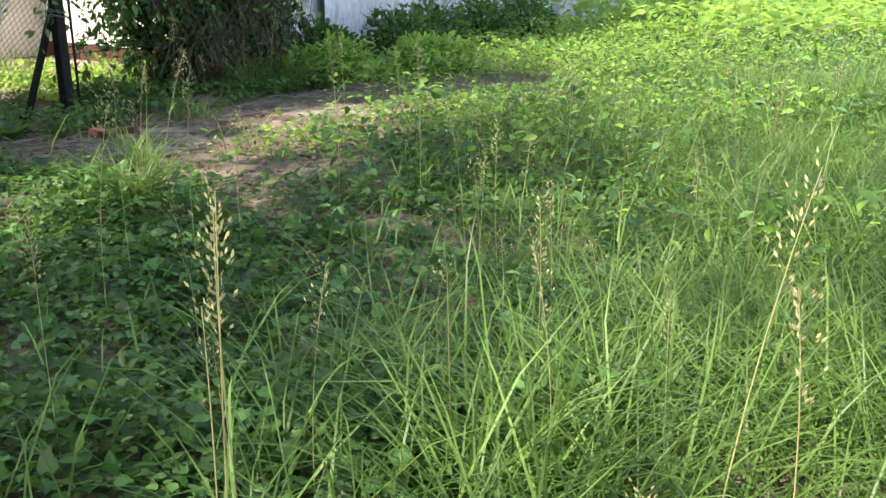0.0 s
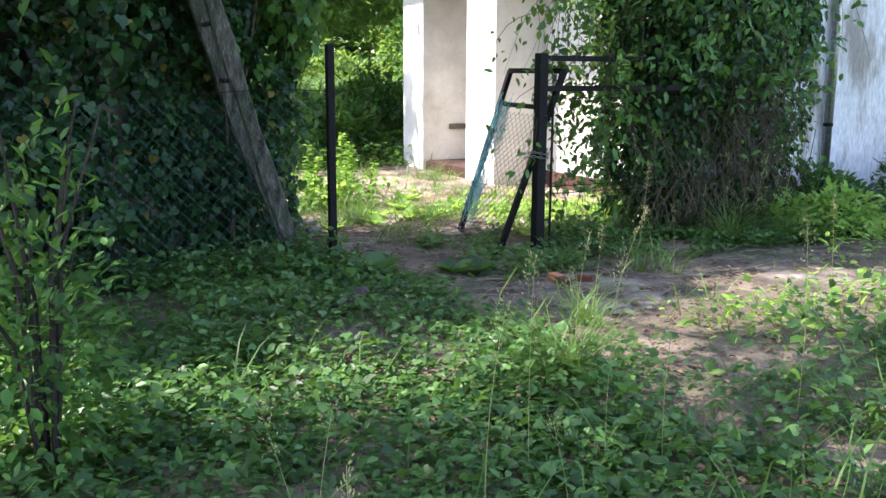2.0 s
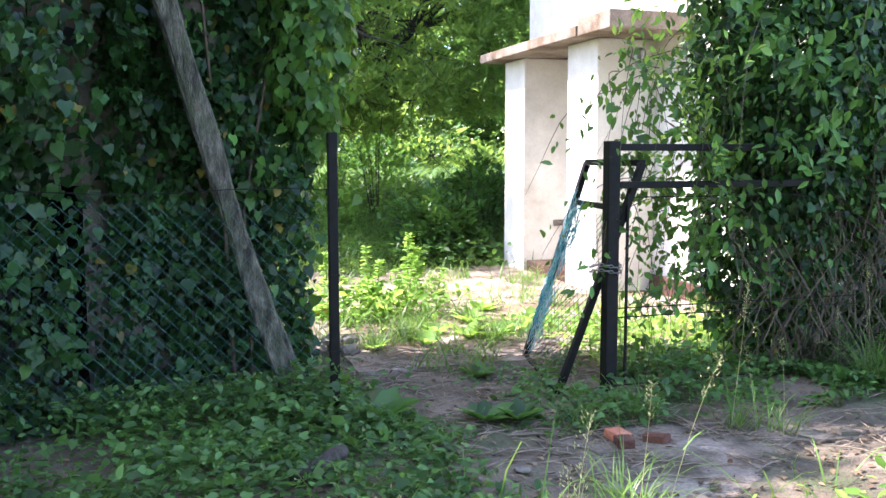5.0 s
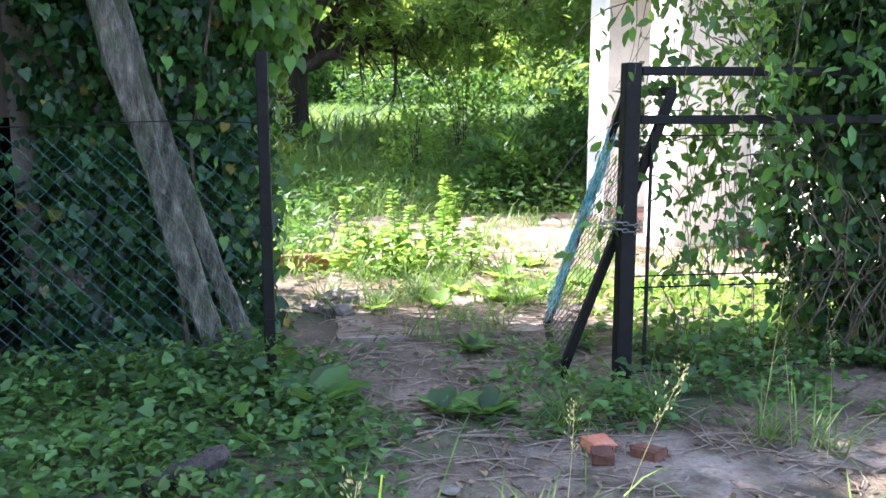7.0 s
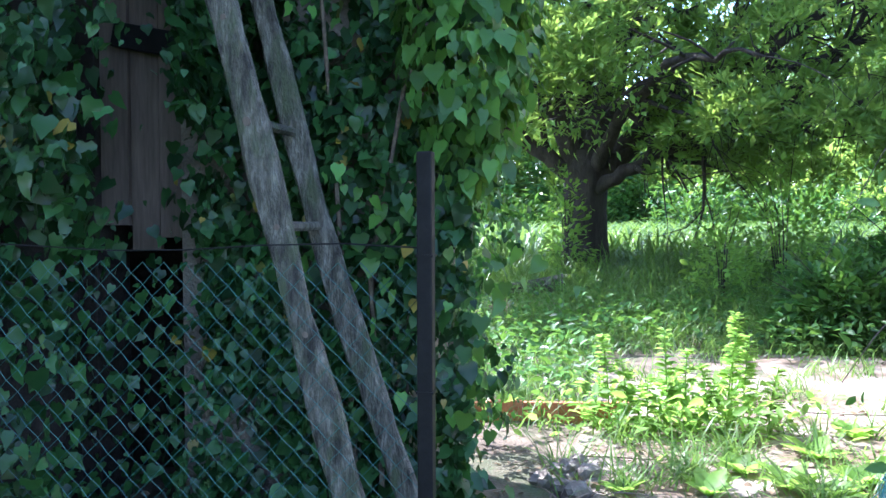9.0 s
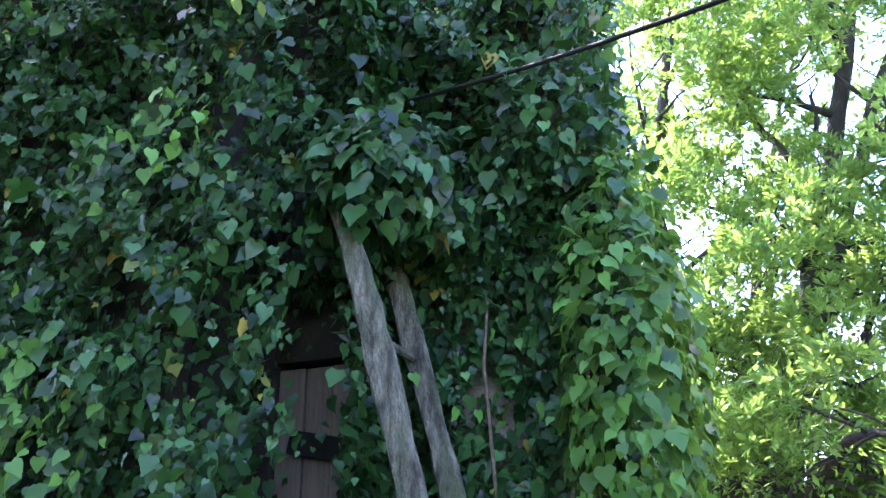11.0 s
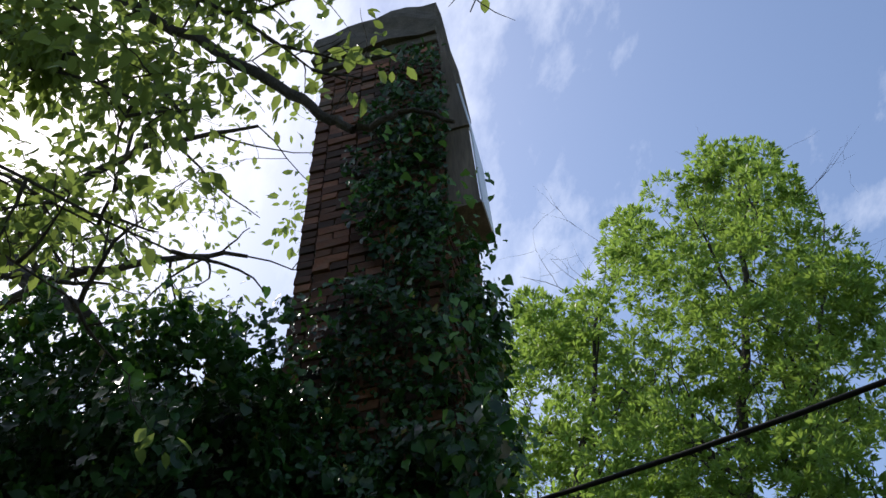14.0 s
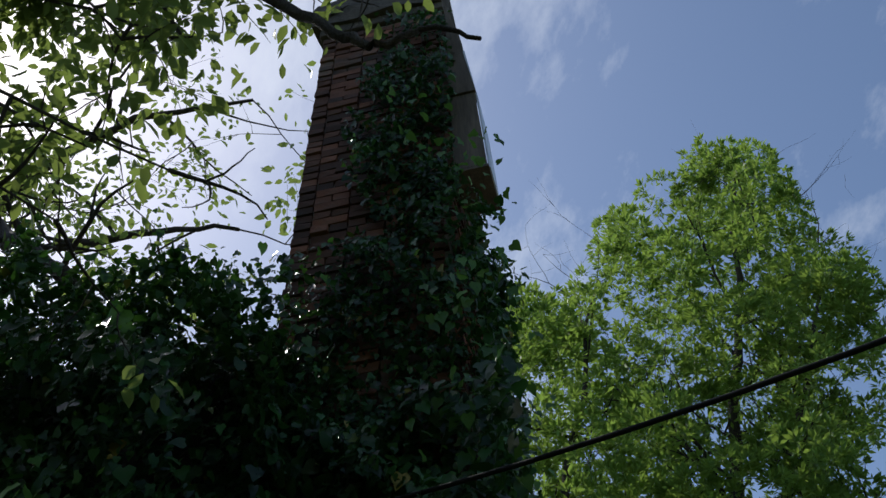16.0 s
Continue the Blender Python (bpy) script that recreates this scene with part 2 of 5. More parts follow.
def tube(points, radii, sides=8, wobble=0.0, seed=0):
    """Vertices and faces of a round tapered tube along points."""
    r0 = np.random.default_rng(seed)
    pts = np.array([tuple(p) for p in points], float)
    n = len(pts)
    tang = np.gradient(pts, axis=0)
    tang /= np.linalg.norm(tang, axis=1)[:, None] + 1e-9
    ref = np.array([0.31, 0.17, 0.93]) if abs(tang[0][2]) < 0.8 else np.array([0.93, 0.31, 0.17])
    verts, faces = [], []
    for i in range(n):
        a = np.cross(tang[i], ref)
        a /= np.linalg.norm(a) + 1e-9
        b = np.cross(tang[i], a)
        for k in range(sides):
            g = 2 * math.pi * k / sides
            rr = radii[i] * (1 + wobble * (r0.random() - 0.5))
            verts.append(tuple(pts[i] + rr * (math.cos(g) * a + math.sin(g) * b)))
    for i in range(n - 1):
        for k in range(sides):
            k2 = (k + 1) % sides
            faces.append((i * sides + k, i * sides + k2, (i + 1) * sides + k2, (i + 1) * sides + k))
    faces.append(tuple(range(sides - 1, -1, -1)))
    faces.append(tuple((n - 1) * sides + k for k in range(sides)))
    return verts, faces


def joined(chunks):
    verts, faces = [], []
    for v, f in chunks:
        o = len(verts)
        verts.extend(v)
        faces.extend(tuple(i + o for i in q) for q in f)
    return verts, faces


# Leaf outlines: rows of (across, along, lift), with faces over them.
IVY = (np.array([(0, 0, 0), (0.26, -0.11, 0.03), (0.46, 0.10, -0.06), (0.43, 0.36, -0.07), (0.24, 0.66, -0.02), (0.04, 1.0, -0.20), (-0.26, 0.64, 0.0), (-0.41, 0.37, -0.05), (-0.47, 0.08, -0.07), (-0.23, -0.12, 0.04), (0, 0.38, -0.11)], float),
       [(0, 1, 2, 10), (10, 2, 3, 4), (10, 4, 5, 6), (10, 6, 7, 8), (0, 10, 8, 9)])
OVAL = (np.array([(0, 0, 0), (0.24, 0.32, 0.06), (0.20, 0.68, 0.04), (0, 1.0, -0.10), (-0.20, 0.68, 0.04), (-0.24, 0.32, 0.06), (0, 0.45, -0.02)], float),
        [(0, 1, 6), (6, 1, 2, 3), (6, 3, 4, 5), (0, 6, 5)])
LEAFLET = (np.array([(0, 0, 0), (0.20, 0.45, 0.05), (0, 1.0, -0.08), (-0.20, 0.45, 0.05)], float), [(0, 1, 2), (0, 2, 3)])
BLADE = (np.array([(-0.5, 0, 0), (0.5, 0, 0), (0.42, 0.4, 0.06), (-0.42, 0.4, 0.06), (0.28, 0.75, 0.24), (-0.28, 0.75, 0.24), (0, 0.98, 0.55)], float),
         [(0, 1, 2, 3), (3, 2, 4, 5), (5, 4, 6)])


def scatter(shape, at, along, face, size, wide=None):
    """Leaves at points: along is the way the tip points, face the way the blade faces. Arrays of vertices and faces."""
    outline, polys = shape
    at, along, face = (np.asarray(a, float) for a in (at, along, face))
    n = len(at)
    size = np.broadcast_to(np.asarray(size, float), (n,))
    if wide is None:
        wide = size * (0.94 + 0.22 * np.sin(np.arange(n) * 2.399963))
    wide = np.broadcast_to(np.asarray(wide, float), (n,))
    t = along / (np.linalg.norm(along, axis=1)[:, None] + 1e-9)
    w = np.cross(t, face)
    w /= np.linalg.norm(w, axis=1)[:, None] + 1e-9
    f = np.cross(w, t)
    k = len(outline)
    v = at[:, None, :] + outline[None, :, 0:1] * (w * wide[:, None])[:, None, :] + outline[None, :, 1:2] * (t * size[:, None])[:, None, :] + outline[None, :, 2:3] * (f * size[:, None])[:, None, :]
    return v.reshape(-1, 3), polys, n, k


def leaf_object(name, sets, mat, parent=None, m=None, label=""):
    """One mesh of many leaves."""
    me = bpy.data.meshes.new(name)
    vs, loops, starts, totals = [], [], [], []
    vo = lo = 0
    for v, polys, n, k in sets:
        if n == 0:
            continue
        vs.append(v)
        flat = np.concatenate([np.array(p) for p in polys])
        lens = np.array([len(p) for p in polys])
        base = vo + k * np.arange(n)
        loops.append((base[:, None] + flat[None, :]).ravel())
        totals.append(np.tile(lens, n))
        st = np.concatenate([[0], np.cumsum(lens)[:-1]])
        starts.append((lo + len(flat) * np.arange(n)[:, None] + st[None, :]).ravel())
        vo += len(v)
        lo += n * len(flat)
    vs, loops, starts, totals = (np.concatenate(a) for a in (vs, loops, starts, totals))
    me.vertices.add(len(vs))
    me.vertices.foreach_set("co", vs.astype(np.float32).ravel())
    me.loops.add(len(loops))
    me.loops.foreach_set("vertex_index", loops.astype(np.int32))
    me.polygons.add(len(starts))
    me.polygons.foreach_set("loop_start", starts.astype(np.int32))
    me.polygons.foreach_set("loop_total", totals.astype(np.int32))
    me.update(calc_edges=True)
    me.validate()
    me.materials.append(mat)
    ob = new(name, me)
    if parent is not None:
        ob.parent = parent
    if m is not None:
        ob.matrix_basis = m
    if label:
        ob["label"] = label
    return ob


def rand_dirs(n):
    d = rng.normal(size=(n, 3))
    return d / np.linalg.norm(d, axis=1)[:, None]


def fbm(a, b, scale, seed=0.0):
    """A smooth uneven field over arrays a, b, from -1 to 1."""
    a, b = np.asarray(a) * scale + seed * 3.1, np.asarray(b) * scale - seed * 1.7
    return (np.sin(1.0 * a + 1.3 * b + seed) + np.sin(1.9 * a - 1.1 * b + 2 * seed) + 0.7 * np.sin(3.1 * a + 2.3 * b) + 0.5 * np.sin(-4.7 * a + 4.1 * b + seed) + 0.35 * np.sin(8.3 * a + 6.9 * b)) / 3.0


# ---- ground ----
def ground_z(u, v):
    u, v = np.asarray(u, float), np.asarray(v, float)
    rise = 0.55 * np.clip((v - 7.0) / 7.0, 0, 1) ** 1.3
    bank = -0.10 * np.clip((-v - 3.0) / 3.0, 0, 1)
    near = np.exp(-((u / 30) ** 2 + (v / 30) ** 2))
    return rise + bank + near * (0.025 * fbm(u, v, 1.1, 2.0) + 0.012 * fbm(u, v, 4.3, 5.0))


def spaced(lo, hi, step, far):
    a = list(np.arange(lo, hi + step / 2, step))
    k, s = a[-1], step
    while k < far:
        s *= 1.35
        k += s
        a.append(k)
    k, s = a[0], step
    while k > -far:
        s *= 1.35
        k -= s
        a.insert(0, k)
    return np.array(a)


def build_ground():
    us, vs = spaced(-6, 8, 0.16, 900), spaced(-8, 12, 0.16, 900)
    U, V = np.meshgrid(us, vs)
    Z = ground_z(U, V)
    nu, nv = len(us), len(vs)
    verts = np.stack([U.ravel(), V.ravel(), Z.ravel()], 1)
    i = (np.arange(nv - 1)[:, None] * nu + np.arange(nu - 1)[None, :]).ravel()
    faces = np.stack([i, i + 1, i + nu + 1, i + nu], 1)
    ob = mesh_object("ground", verts.tolist(), faces.tolist(), M_SOIL, None, "", YARD, True)
    tagged(ob, "bare brown earth with leaf litter and trodden path", "ground", "", "structure")


build_ground()


def build_slab():
    """The yard's cracked concrete: uneven plates with open joints."""
    yard = new("pavement")
    yard.matrix_basis = YARD
    tagged(yard, "cracked pale concrete yard plates dusted with dry earth", "pavement", "", "structure")
    u_edges, v_edges = [0.35, 1.9, 3.2, 4.4], [1.0, 2.4, 3.9, 5.4, 6.8]
    for i in range(3):
        for j in range(4):
            if i == 0 and j == 3:
                continue
            bm = bmesh.new()
            t = 0.012 + 0.012 * rng.random()
            n = 10
            u0, u1, v0, v1 = u_edges[i] + 0.015, u_edges[i + 1] - 0.015, v_edges[j] + 0.015, v_edges[j + 1] - 0.015
            ring = []
            for a, b, c, d in ((u0, v0, u1, v0), (u1, v0, u1, v1), (u1, v1, u0, v1), (u0, v1, u0, v0)):
                for k in range(n):
                    w = k / n
                    e = 0.03 if k else 0.0
                    ring.append((a + (c - a) * w + e * (rng.random() - 0.5), b + (d - b) * w + e * (rng.random() - 0.5)))
            top = [bm.verts.new((x, y, t)) for x, y in ring]
            low = [bm.verts.new((x, y, -0.12)) for x, y in ring]
            bm.faces.new(top)
            for k in range(len(ring)):
                bm.faces.new((low[k], low[(k + 1) % len(ring)], top[(k + 1) % len(ring)], top[k]))
            part("concrete_plate", bm, M_CONCRETE, yard)


build_slab()


def build_apron():
    """Worn concrete along the outside of the fence, half buried in earth."""
    yard = new("pavement")
    yard.matrix_basis = YARD
    tagged(yard, "worn concrete apron covered in brown trodden earth", "pavement", "", "structure")
    for u0, u1, v0, v1 in ((0.95, 2.35, -1.75, -0.7), (2.4, 3.9, -2.1, -0.75), (3.95, 5.6, -2.3, -0.8)):
        bm = bmesh.new()
        ring = []
        for a, b, c, d in ((u0, v0, u1, v0 - 0.15), (u1, v0 - 0.15, u1, v1), (u1, v1, u0, v1), (u0, v1, u0, v0)):
            for k in range(12):
                w = k / 12
                ring.append((a + (c - a) * w + 0.09 * (rng.random() - 0.5), b + (d - b) * w + 0.09 * (rng.random() - 0.5)))
        top = [bm.verts.new((x, y, -0.012 + 0.012 * rng.random())) for x, y in ring]
        mid = bm.verts.new(((u0 + u1) / 2, (v0 + v1) / 2, 0.018))
        low = [bm.verts.new((x, y, -0.12)) for x, y in ring]
        for k in range(len(ring)):
            bm.faces.new((top[k], top[(k + 1) % len(ring)], mid))
            bm.faces.new((low[k], low[(k + 1) % len(ring)], top[(k + 1) % len(ring)], top[k]))
        part("concrete_plate", bm, M_APRON, yard)


build_apron()


# ---- the ivy-grown outbuilding with its chimney ----
def wall_box(name, u0, u1, v0, v1, z0, z1, mat, label, category="wall"):
    bm = bmesh.new()
    box(bm, u0, u1, v0, v1, z0, z1, None, 0.01)
    ob = part(name, bm, mat, None)
    ob.matrix_basis = YARD
    return tagged(ob, label, category, "", "structure")


SHED_TOP = 5.6
CH = (-1.43, -0.29, 0.96, 2.10, 9.5)  # chimney: u0, u1, v0, v1, top


def build_shed():
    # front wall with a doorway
    wall_box("wall_shed_front_west", -7.0, -1.86, 0.95, 1.25, -0.3, SHED_TOP, M_GAPSHADE, "rendered outbuilding wall buried under ivy, coloured dark as gap shade")
    wall_box("wall_shed_front_east", -1.06, -0.45, 0.98, 1.25, -0.3, SHED_TOP, M_GAPSHADE, "rendered outbuilding wall buried under ivy, coloured dark as gap shade")
    wall_box("wall_shed_lintel", -1.86, -1.06, 0.95, 1.25, 2.75, SHED_TOP, M_GAPSHADE, "rendered wall above the shed door, coloured dark as gap shade")
    wall_box("wall_shed_side", -0.75, -0.45, 1.254, 2.1, -0.3, 4.2, M_GAPSHADE, "rendered side wall of the outbuilding, coloured dark as gap shade")
    wall_box("wall_shed_back", -7.0, -0.754, 1.8, 2.1, -0.3, 4.2, M_GAPSHADE, "rendered back wall of the outbuilding, coloured dark as gap shade")
    wall_box("wall_shed_far", -7.0, -6.7, 1.254, 1.796, -0.3, 4.2, M_GAPSHADE, "rendered end wall of the outbuilding, coloured dark as gap shade")
    wall_box("roof_shed", -7.1, -0.4, 1.256, 2.15, 4.204, 4.35, M_GAPSHADE, "flat roof of the outbuilding", "roof")
    wall_box("wall_shed_annex", -7.0, -1.95, 0.35, 0.946, -0.3, 4.55, M_GAPSHADE, "rendered outbuilding wall buried under ivy, coloured dark as gap shade")
    wall_box("wall_shed_loft", -7.0, -3.4, 0.40, 0.94, 4.554, 5.5, M_GAPSHADE, "rendered outbuilding wall buried under ivy, coloured dark as gap shade")
    # the door: narrow planks with ledges, slightly sunken
    door = thing("door_1", -1.46, 0.98, 0.0, "dark brown plank door half hidden by ivy", "door", "", "structure")
    for k in range(5):
        bm = bmesh.new()
        box(bm, -0.39 + k * 0.157, -0.39 + k * 0.157 + 0.148, 0.0 + 0.012 * (k % 2), 0.04 + 0.012 * (k % 2), (1.42, 1.30, 1.36, 1.22, 1.30)[k], 2.72, None, 0.004)
        part("plank", bm, M_DARKWOOD, door)
    for z in (2.28,):
        bm = bmesh.new()
        box(bm, -0.30, 0.10, -0.045, -0.002, -0.06, 0.06, pose(0, 0, z, 0, 12, 0), 0.006)
        part("hinge_strap", bm, M_IRON, door, "black iron hinge strap")


build_shed()


def build_chimney():
    u0, u1, v0, v1, top = CH
    cx, cy = (u0 + u1) / 2, (v0 + v1) / 2
    ch = thing("chimney", cx, cy, 0.0, "tall square red brick chimney overgrown with ivy", "chimney")
    hw, hd = (u1 - u0) / 2, (v1 - v0) / 2
    bm = bmesh.new()
    box(bm, -hw + 0.012, hw - 0.012, -hd + 0.012, hd - 0.012, -0.3, top - 0.02)
    part("core", bm, M_MORTAR, ch, "crumbling sandy mortar")
    bm = bmesh.new()
    box(bm, -hw - 0.09, hw + 0.02, -hd - 0.09, hd + 0.08, top + 0.02, top + 0.66)
    bmesh.ops.subdivide_edges(bm, edges=bm.edges[:], cuts=7, use_grid_fill=True)
    for p in bm.verts:
        x, y, z = p.co
        worn = max(0.0, abs(x) / hw - 0.55) + max(0.0, abs(y) / hd - 0.55)
        if z > top + 0.3:
            p.co.z -= 0.11 * worn * (0.6 + 0.8 * (x < 0)) + 0.03 * math.sin(11 * x + 7 * y)
        p.co += Vector((math.sin(9 * y + 13 * z), math.sin(8 * x + 11 * z), math.sin(10 * x - 9 * y))) * 0.018
    box(bm, -hw - 0.04, hw + 0.01, -hd - 0.04, hd + 0.03, top - 0.10, top + 0.05, None, 0.02)
    part("cap", bm, M_CAP, ch, "crumbling dark cement cap with worn corners")
    # brick courses on the two sides in view; a few hundred bricks are parts, the rest one mesh
    course, length = 0.085, 0.27
    meshes = []
    for w in (length - 0.014, length / 2 - 0.014):
        for s in range(3):
            b = bmesh.new()
            box(b, -w / 2, w / 2, -0.02, 0.022, -0.035, 0.035)
            for p in b.verts:
                p.co += Vector((rng.normal() * 0.003, rng.normal() * 0.005 if p.co.y < 0 else 0, rng.normal() * 0.003))
            me = bpy.data.meshes.new("brick")
            b.to_mesh(me)
            b.free()
            me.materials.append(M_BRICK)
            meshes.append((w, me))
    rest_v, rest_f, count = [], [], 0
    z = 3.0
    row = 0
    while z < top - 0.2:
        for side in (0, 1):
            width = 2 * (hw if side == 0 else hd)
            x = -width / 2
            first = True
            while x < width / 2 - 0.03:
                w = length if (row + side) % 2 == 0 and not first else length / 2
                w = min(w, width / 2 - x)
                first = False
                mid = x + w / 2
                x += w
                if w < 0.09:
                    continue
                off = rng.normal() * 0.006
                if side == 0:
                    m = pose(mid, -hd + off, z)
                else:
                    m = pose(hw - off, mid, z, 0, 0, 90)
                full = w > 0.2
                pick = meshes[rng.integers(0, 3) + (0 if full else 3)][1]
                if side == 0 and mid < 0.05 and 4.6 < z < 8.2 and count < 300:
                    ob = new("brick", pick)
                    ob.parent = ch
                    ob.matrix_basis = m
                    count += 1
                else:
                    o = len(rest_v)
                    rest_v.extend(tuple(m @ p.co) for p in pick.vertices)
                    rest_f.extend(tuple(o + i for i in q.vertices) for q in pick.polygons)
        z += course
        row += 1
    tagged(mesh_object("bricks", rest_v, rest_f, M_BRICK, ch), "", "", "", "stuff")
    # the boarded casing with its pale sheet on the yard side
    hood = thing("metal_hood", u1, v0, 6.85, "dark boarded casing with pale metal sheet on the chimney side", "hood")
    def flank(name, outline, y0, y1, mat, label=""):
        bm = bmesh.new()
        near = [bm.verts.new((x, y0, z)) for x, z in outline]
        far = [bm.verts.new((x, y1, z)) for x, z in outline]
        bm.faces.new(near)
        bm.faces.new(far[::-1])
        for k in range(len(outline)):
            q = (k + 1) % len(outline)
            bm.faces.new((near[q], near[k], far[k], far[q]))
        part(name, bm, mat, hood, label)
    flank("side_board", [(0.025, 0.0), (0.262, 0.0), (0.222, 0.98), (0.025, 0.98)], -0.01, 0.02, M_DARKWOOD)
    flank("side_board", [(0.025, 0.984), (0.235, 0.984), (0.05, 2.55), (0.025, 2.55)], -0.03, 0.0, M_DARKWOOD)
    flank("bottom_board", [(0.025, -0.03), (0.272, -0.03), (0.272, -0.004), (0.025, -0.004)], -0.01, 0.40, M_DARKWOOD)
    flank("sheet", [(0.266, 0.0), (0.280, 0.0), (0.242, 0.95), (0.165, 1.75), (0.150, 1.75), (0.228, 0.95)], 0.024, 0.40, M_SHEET, "pale zinc sheet face")


M_SHEET = solid("zinc_sheet", [(0.3, (0.50, 0.53, 0.57)), (0.7, (0.66, 0.69, 0.73))], 4, 50, 0.4, 0.3, 0.1, 0.002, None, 1, (0.5, 0.6), None, 0.2)
build_chimney()


# ---- the white house ----
def build_house():
    wall_box("wall_house_side", 4.5, 4.85, 1.0, 7.7, -0.3, 6.2, M_PLASTER, "sunlit white plastered house wall")
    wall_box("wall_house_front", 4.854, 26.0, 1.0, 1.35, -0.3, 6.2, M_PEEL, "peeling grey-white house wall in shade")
    wall_box("wall_house_back", 4.854, 26.0, 7.35, 7.7, -0.3, 6.2, M_PLASTER, "plastered back wall of the house")
    wall_box("wall_house_end", 25.65, 26.0, 1.354, 7.346, -0.3, 6.2, M_PLASTER, "plastered end wall of the house")
    wall_box("roof_house", 4.3, 26.2, 0.8, 7.9, 6.204, 6.4, M_BRICK, "low roof of the white house", "roof")
    porch = thing("porch", 3.75, 4.0, 0.0, "white plastered porch with two piers and a concrete canopy", "porch", "", "structure")
    for v0, v1 in ((0.0, 0.78), (2.1, 2.8)):
        bm = bmesh.new()
        box(bm, 0.0, 0.745, v0, v1, -0.3, 2.86, None, 0.02)
        part("pier", bm, M_PLASTER, porch)
    bm = bmesh.new()
    box(bm, -0.28, 0.745, 0.0, 3.05, 2.864, 2.98, None, 0.012)
    box(bm, -0.26, 0.745, -0.75, -0.004, 2.864, 3.05, None, 0.012)
    part("canopy", bm, M_CONCRETE, porch, "stained concrete canopy slab")
    bm = bmesh.new()
    box(bm, 0.05, 0.745, 0.784, 2.096, -0.3, 0.16, None, 0.015)
    part("step", bm, M_BRICK, porch, "brick doorstep")
    bm = bmesh.new()
    box(bm, 0.44, 0.72, 2.06, 2.097, 0.62, 0.70, None, 0.01)
    part("vent", bm, M_MORTAR, porch, "small broken wall vent")
    wall_box("baseboard", 4.44, 4.496, 1.0, 3.99, -0.3, 0.20, M_BRICK, "brick red plinth along the white house wall", "plinth")
    lamp = thing("wall_lamp", 4.2, 3.93, 2.62, "grey metal wall lamp on the porch pier", "lamp")
    v, f = tube([(0, 0.07, 0.0), (0, 0.07, 0.02), (0, 0.0, 0.03), (0, -0.03, 0.05)], [0.03, 0.03, 0.015, 0.015], 8)
    mesh_object("bracket", v, f, M_STEEL, lamp)
    v, f = tube([(0, -0.06, -0.10), (0, -0.06, -0.02), (0, -0.06, 0.10), (0, -0.06, 0.13)], [0.045, 0.065, 0.065, 0.03], 10)
    mesh_object("shade", v, f, M_STEEL, lamp, "grey glass and metal shade")


build_house()
_pipe = thing("drainpipe", 6.3, 0.93, 0.0, "grey-blue metal drainpipe on the peeling wall", "pipe")
_v, _f = tube([(0, 0, 0.05), (0, 0, 2), (0.01, 0, 4), (0, 0, 6.1)], [0.05] * 4, 10)
mesh_object("shaft", _v, _f, M_STEEL, _pipe, "", None, True)
for _z in (0.9, 2.9, 4.9):
    _v, _f = tube([(0, 0, _z), (0, 0, _z + 0.04)], [0.056, 0.056], 10)
    mesh_object("clamp", _v, _f, M_IRON, _pipe)


# ---- gate and fence ----
def bar(bm, a, b, w, d=None, up=None):
    """A rectangular bar from a to b."""
    a, b = Vector(a), Vector(b)
    d = d or w
    z = (b - a).normalized()
    x = (Vector(up) if up else (Vector((0, 1, 0)) if abs(z.y) < 0.8 else Vector((1, 0, 0)))).cross(z).normalized()
    y = z.cross(x)
    m = Matrix((x, y, z)).transposed().to_4x4()
    m.translation = a
    return box(bm, -w / 2, w / 2, -d / 2, d / 2, 0, (b - a).length, m, min(w, d) * 0.12)


def build_posts():
    p = thing("fence_post", 0, 0, -0.2, "black square iron post at the gateway", "post", "gate posts")
    bm = bmesh.new()
    bar(bm, (0, 0, 0), (0, 0, 1.88), 0.055)
    part("shaft", bm, M_IRON, p)
    for z in (0.6, 1.05, 1.52):
        bm = bmesh.new()
        box(bm, -0.031, 0.031, -0.031, 0.031, z, z + 0.008)
        part("wire_tie", bm, M_IRON, p, "twisted wire tie")
    p = thing("gate_post", 1.8, 0, -0.2, "heavy black iron gate post with chain", "post", "gate posts")
    bm = bmesh.new()
    bar(bm, (0, 0, 0), (0, 0, 1.84), 0.085)
    part("shaft", bm, M_IRON, p)
    side = thing("iron_fence", 1.85, 0.0, 0.0, "black iron fence section sunk into ivy", "fence")
    for z in (1.60, 1.36):
        bm = bmesh.new()
        bar(bm, (0.0, 0, z), (1.9, 0, z), 0.045, 0.05)
        part("rail", bm, M_IRON, side)
    bm = bmesh.new()
    bar(bm, (0.07, 0, 0.05), (0.07, 0, 1.30), 0.016)
    part("upright", bm, M_IRON, side)
    for z in (0.05, 0.5, 0.56, 1.28):
        bm = bmesh.new()
        bar(bm, (0.0, 0.004, z), (1.9, 0.004, z), 0.007)
        part("wire", bm, M_IRON, side)


build_posts()


